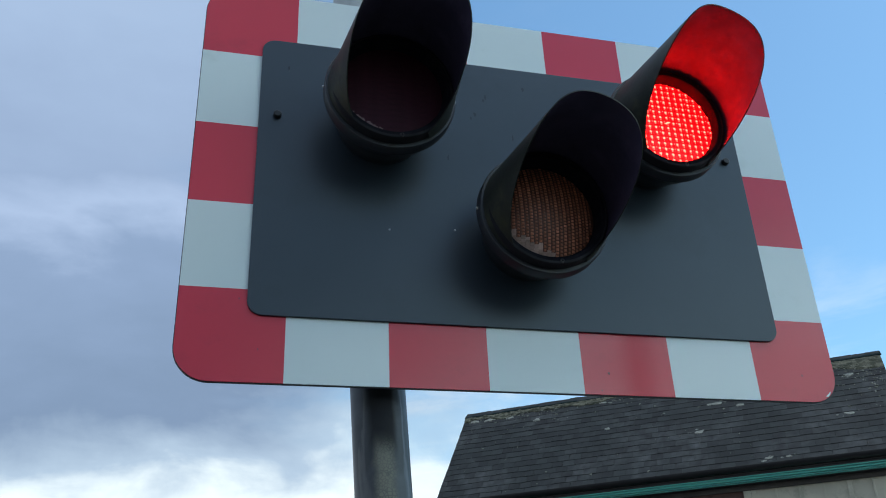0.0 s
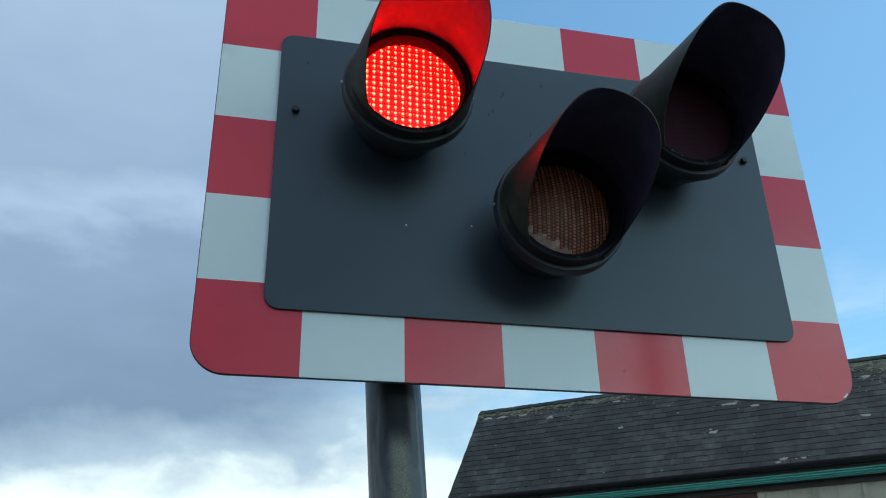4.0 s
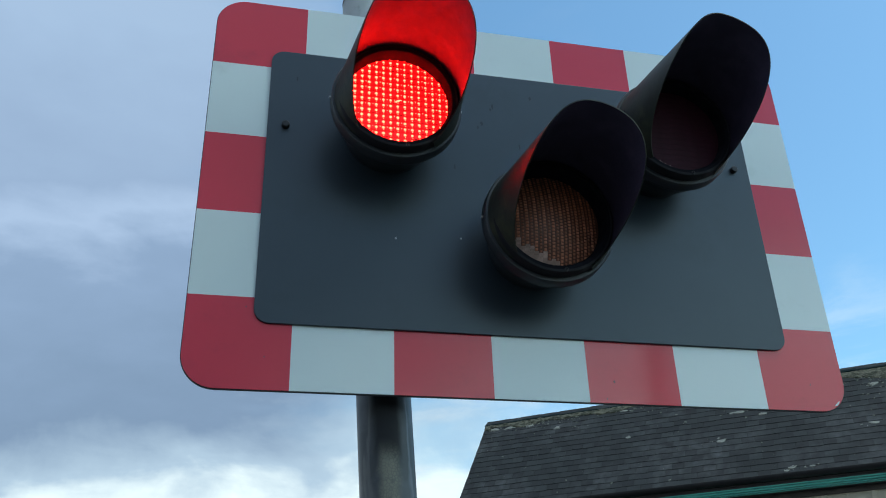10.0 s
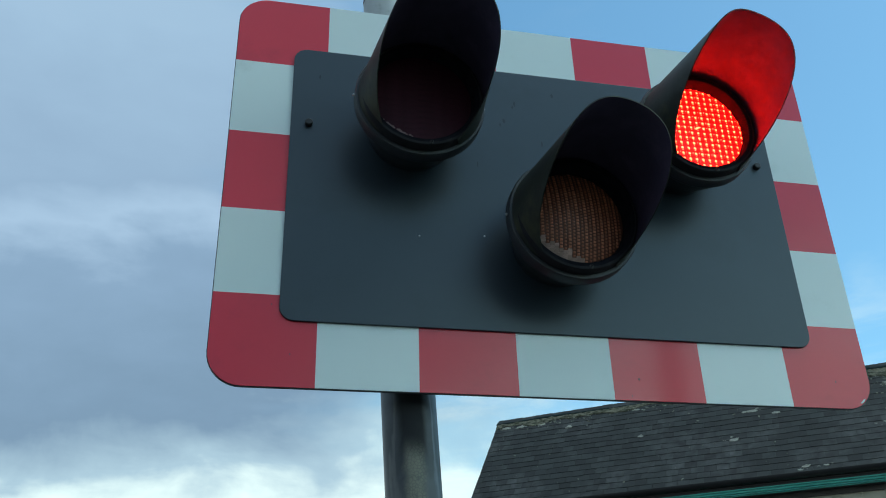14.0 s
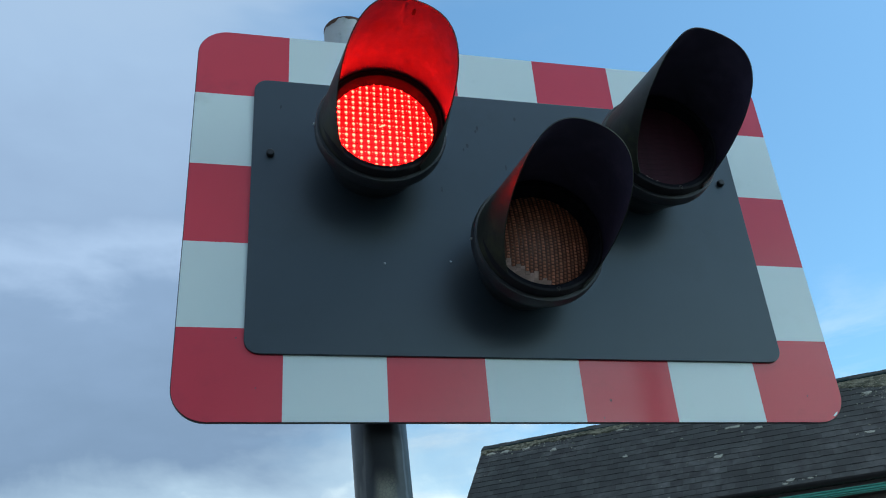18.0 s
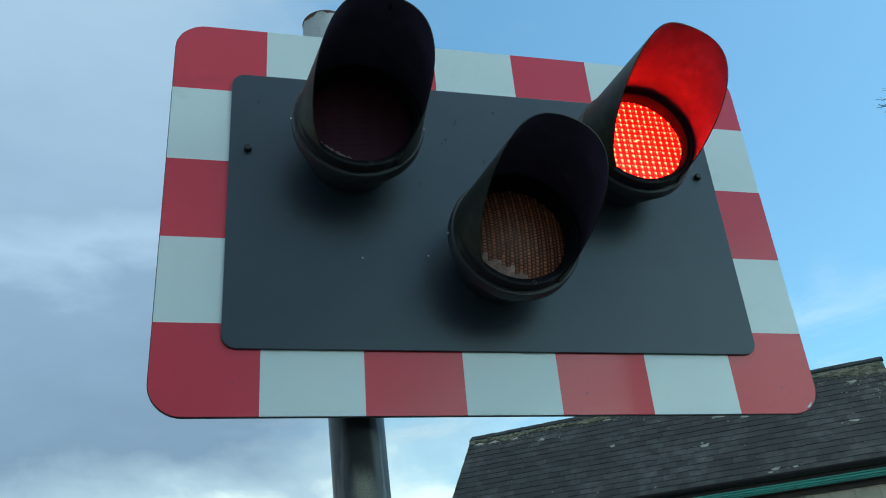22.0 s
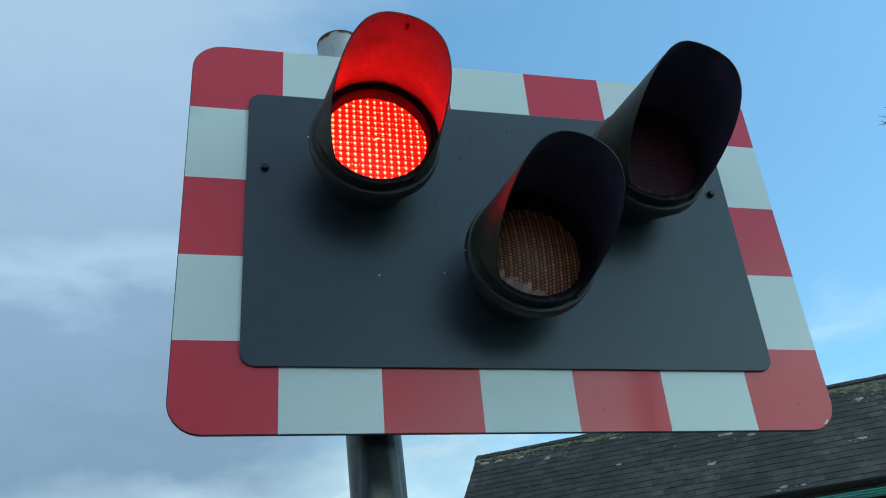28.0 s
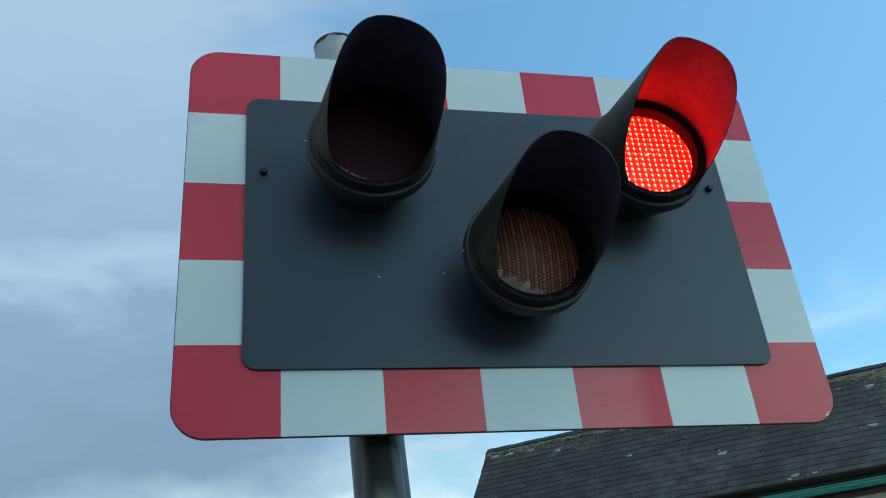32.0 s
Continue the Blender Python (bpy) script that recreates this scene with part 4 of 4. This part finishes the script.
def slates():
    rr = random.Random(3)
    gauge, width, length, thick = 0.1197, 0.158, 0.29, 0.0055
    rows = int(SLOPE / gauge)
    bm = box_bm(-width / 2 + 0.0015, width / 2 - 0.0015, 0, length, 0, thick, 0.0012, 1)
    me = bpy.data.meshes.new("slate")
    bm.to_mesh(me)
    bm.free()
    me.materials.append(M_SLATE)
    base_v = [v.co.copy() for v in me.vertices]
    base_f = [tuple(p.vertices) for p in me.polygons]
    verts, faces = [], []
    made = 0
    for r in range(rows):
        v = SLOPE + 0.005 - r * gauge   # the lower edge of this course
        off = width / 2 if r % 2 else 0.0
        x = 0.0 - off
        while x < RLEN:
            xa, xb = max(x, 0.0), min(x + width, RLEN)
            if xb - xa > 0.03:
                cx = (xa + xb) / 2 + rr.uniform(-0.003, 0.003)
                sx = (xb - xa) / width
                tilt = math.atan2(thick * 2.1, length) + rr.uniform(-0.004, 0.006)
                m = slope_pose(cx, v + rr.uniform(-0.006, 0.006), 0.003 + rr.uniform(0, 0.003), -tilt, rr.uniform(-0.012, 0.012))
                m = m @ Matrix.Diagonal((sx, min(1.0, (v - 0.02) / length), 1, 1))
                # lift the lower edge clear of the course below
                m = m @ Matrix.Translation((0, 0, thick * 1.6))
                near = cx < 2.75
                if near and made < 300 and v > 0.2:
                    ob = new("slate", me)
                    ob.parent = building
                    ob.matrix_basis = m
                    made += 1
                else:
                    b = len(verts)
                    verts += [tuple(m @ c) for c in base_v]
                    faces += [tuple(b + k for k in f) for f in base_f]
            x += width
    join_mesh("slate_field", verts, faces, M_SLATES, building, "dark worn slates in even courses", kind="stuff")


def lichen_specks():
    """Small crusts strewn over the slates, thickest under the ridge."""
    rr = random.Random(77)
    verts, faces = [], []
    for k in range(190):
        u = rr.uniform(0.05, RLEN - 0.05)
        v = 0.2 + (SLOPE - 0.25) * rr.random() ** 2.2
        if noise.noise(Vector((u * 1.3, v * 1.6, 0.4))) < -0.12:
            continue
        r = rr.choice((0.005, 0.006, 0.008, 0.010, 0.013, 0.020)) * (1.5 if v < 0.45 else 1.0)
        m = slope_pose(u, v, 0.0185, 0, rr.uniform(0, 3))
        n = 7
        b = len(verts)
        ring = [(r * math.cos(2 * math.pi * q / n) * rr.uniform(0.5, 1.3), 0.6 * r * math.sin(2 * math.pi * q / n) * rr.uniform(0.5, 1.3)) for q in range(n)]
        verts += [tuple(m @ Vector((x * 1.15, y * 1.15, -0.004))) for x, y in ring] + [tuple(m @ Vector((x, y, 0.003))) for x, y in ring]
        faces += [(b + q, b + (q + 1) % n, b + n + (q + 1) % n, b + n + q) for q in range(n)] + [tuple(range(b + n, b + 2 * n))]
    # a pale broken fringe below the mortar, and thicker growth at the far end
    for k in range(560):
        u = rr.uniform(0.03, RLEN - 0.03) if k < 420 else RLEN - 0.05 - abs(rr.gauss(0, 0.45))
        v = 0.20 + abs(rr.gauss(0, 0.10)) if k < 420 else 0.2 + abs(rr.gauss(0, 0.4))
        if k < 420 and noise.noise(Vector((u * 2.1, v * 3.0, 7.4))) < 0.0:
            continue
        r = rr.choice((0.005, 0.008, 0.012, 0.018))
        m = slope_pose(u, v, 0.019, 0, rr.uniform(0, 3))
        n = 7
        b = len(verts)
        ring = [(r * math.cos(2 * math.pi * q / n) * rr.uniform(0.4, 1.4), 0.6 * r * math.sin(2 * math.pi * q / n) * rr.uniform(0.4, 1.4)) for q in range(n)]
        verts += [tuple(m @ Vector((x * 1.15, y * 1.15, -0.004))) for x, y in ring] + [tuple(m @ Vector((x, y, 0.003))) for x, y in ring]
        faces += [(b + q, b + (q + 1) % n, b + n + (q + 1) % n, b + n + q) for q in range(n)] + [tuple(range(b + n, b + 2 * n))]
    join_mesh("lichen_crust", verts, faces, M_SPECK, building, "scattered small lichen crusts", kind="stuff")


# ---------------------------------------------------------------- the bare tree beyond the roof
def tree():
    base = Vector((21.5, 13.0, 0))
    t = tagged(new("bare_tree"), "leafless tall tree with fine dark twigs beside the building", "tree")
    t.matrix_basis = Matrix.Translation(base)
    rr = random.Random(21)

    def tube(verts, faces, p, q, r0, r1, n=6):
        d = (q - p).normalized()
        s = d.orthogonal().normalized()
        w = d.cross(s)
        b = len(verts)
        for c, r in ((p, r0), (q, r1)):
            for k in range(n):
                a = 2 * math.pi * k / n
                verts.append(tuple(c + (s * math.cos(a) + w * math.sin(a)) * r))
        for k in range(n):
            faces.append((b + k, b + (k + 1) % n, b + n + (k + 1) % n, b + n + k))

    v, f = [], []
    pts = [Vector((0, 0, 0)), Vector((0.05, 0.1, 2.2)), Vector((-0.1, 0.1, 4.6)), Vector((-0.05, 0.0, 7.2)), Vector((0.1, -0.1, 10.0)), Vector((0.0, 0, 13.0))]
    rad = [0.34, 0.27, 0.23, 0.19, 0.13, 0.06]
    for a, b, ra, rb in zip(pts, pts[1:], rad, rad[1:]):
        tube(v, f, a, b, ra, rb, 12)
    join_mesh("trunk", v, f, M_BARK, t, "straight grey-brown trunk")

    def grow(verts, faces, p, d, ln, r, level):
        steps = 4
        for k in range(steps):
            d = (d + Vector((rr.uniform(-1, 1), rr.uniform(-1, 1), rr.uniform(-0.4, 0.8))) * 0.16).normalized()
            q = p + d * ln / steps
            r2 = r * 0.84
            tube(verts, faces, p, q, r, r2, 6 if level < 2 else 4)
            p, r = q, r2
            if level < 4 and k > 0:
                for _ in range(2):
                    side = Vector((rr.uniform(-1, 1), rr.uniform(-1, 1), rr.uniform(-0.3, 0.9))).normalized()
                    grow(verts, faces, p, (d * 0.7 + side * 0.75).normalized(), ln * rr.uniform(0.42, 0.6), max(r * 0.62, 0.009), level + 1)

    for k in range(9):
        h = 5.5 + k * 0.85
        a = 2.4 * k + 0.6
        lv, lf = [], []
        reach = 3.4 - 0.16 * k
        grow(lv, lf, Vector((0, 0, h)), Vector((math.cos(a), math.sin(a), 0.55)).normalized(), reach, 0.085 - 0.005 * k, 1)
        join_mesh("limb", lv, lf, M_BARK, t, "branching limb with bare twigs")
    # the limb that reaches out towards the crossing, and the spray of twigs at its end
    lv, lf = [], []
    a, b = Vector((-0.05, 0, 11.0)), Vector((-6.18, 0.14, 13.72))
    bend = [a, a.lerp(b, 0.3) + Vector((0, 0.1, 0.5)), a.lerp(b, 0.62) + Vector((0, -0.1, 0.45)), a.lerp(b, 0.86) + Vector((0, 0, 0.2)), b]
    for k, (p, q) in enumerate(zip(bend, bend[1:])):
        tube(lv, lf, p, q, 0.062 - 0.011 * k, 0.051 - 0.011 * k)
        if k in (1, 2):
            for _ in range(2):
                grow(lv, lf, q, Vector((rr.uniform(-0.1, 0.6), rr.uniform(-1, 0.2), rr.uniform(0.2, 0.9))).normalized(), 1.3, 0.02, 3)
    aside = Vector((-0.678, 0.735, 0.0))
    for k in range(9):
        p = b + Vector((0.17, -0.18, 0)) + Vector((0, 0, -0.32 + 0.120 * k + rr.uniform(-0.05, 0.05)))
        tube(lv, lf, b, p, 0.014, 0.012, 5)
        ang = radians(rr.uniform(-4, 40))
        r = rr.uniform(0.010, 0.017)
        for j in range(4):
            ang += radians(rr.uniform(-18, 30))
            q = p + (aside * math.cos(ang) + Vector((0, 0, 1)) * math.sin(ang) + Vector((0.735, 0.678, 0)) * rr.uniform(-0.4, 0.4)) * rr.uniform(0.09, 0.17)
            tube(lv, lf, p, q, r, r * 0.78, 5)
            if j in (1, 2):
                w = q + (aside * rr.uniform(0.2, 1.0) + Vector((0, 0, rr.uniform(-0.5, 1.0)))).normalized() * rr.uniform(0.08, 0.18)
                tube(lv, lf, q, w, r * 0.6, r * 0.45, 4)
            p, r = q, r * 0.78
    join_mesh("limb", lv, lf, M_BARK, t, "long limb with fine bare twigs")


shell()
ridge()
for k, (u, v, su, sv) in enumerate(((3.54, 1.335, 0.085, 0.06), (1.21, 0.46, 0.05, 0.07), (2.30, 0.965, 0.06, 0.04), (3.80, 0.73, 0.11, 0.055), (5.37, 1.36, 0.08, 0.05),
                                    (4.34, 2.05, 0.07, 0.035), (4.57, 2.06, 0.05, 0.03), (4.10, 0.84, 0.06, 0.045), (4.28, 2.10, 0.05, 0.025), (0.18, 0.27, 0.10, 0.05),
                                    (0.42, 0.28, 0.09, 0.05), (0.75, 0.29, 0.075, 0.06), (5.7, 0.35, 0.12, 0.05), (5.5, 0.5, 0.09, 0.05), (2.2, 0.28, 0.08, 0.04))):
    lichen(u, v, su, sv, 40 + k)
lichen_specks()
tree()
slates()


# ---------------------------------------------------------------- what moves: the rows of the flashing lamps turn their lit face out and in
PERIOD, FIRST, LEFT_ON = 0.7226, 0.367, 0.354


def motions():
    ends = {"left": [], "right": []}
    k = -2
    while FIRST + k * PERIOD < 33.5:
        a = FIRST + k * PERIOD
        ends["left"].append((a, a + LEFT_ON))
        ends["right"].append((a + LEFT_ON, a + PERIOD))
        k += 1
    for name, spans in ends.items():
        keys = {}  # step of the clip: turn; 0 lit, 120 half lit, 240 dark
        for on, off in spans:
            for t, seq in ((on, (240, 300, 360)), (off, (360, 300, 240))):
                mid = t * FPS
                first = round(mid - 1.0)
                whole = round(mid / 30) * 30
                if first < whole < first + 2:
                    first = whole - 2 if whole > mid else whole
                if whole == 900 and abs(mid - whole) < 1:  # caught half lit
                    first, seq = (897, (240, 180, 120, 120, 60, 0)) if t == on else (900, seq)
                for d, turn in enumerate(seq):
                    keys[first + d] = turn
        before = [f for f in keys if f < 0]
        after = [f for f in keys if f > 960]
        lead, tail = keys[max(before)], keys[min(after)]
        keys = {f: turn for f, turn in keys.items() if 0 <= f <= 960}
        keys.setdefault(0, lead)
        keys.setdefault(960, tail)
        keys = sorted(keys.items())
        for ob, zc in FLASHERS[name]:
            walk(ob, [(f / FPS, strip_pose(zc, turn)) for f, turn in keys])


motions()
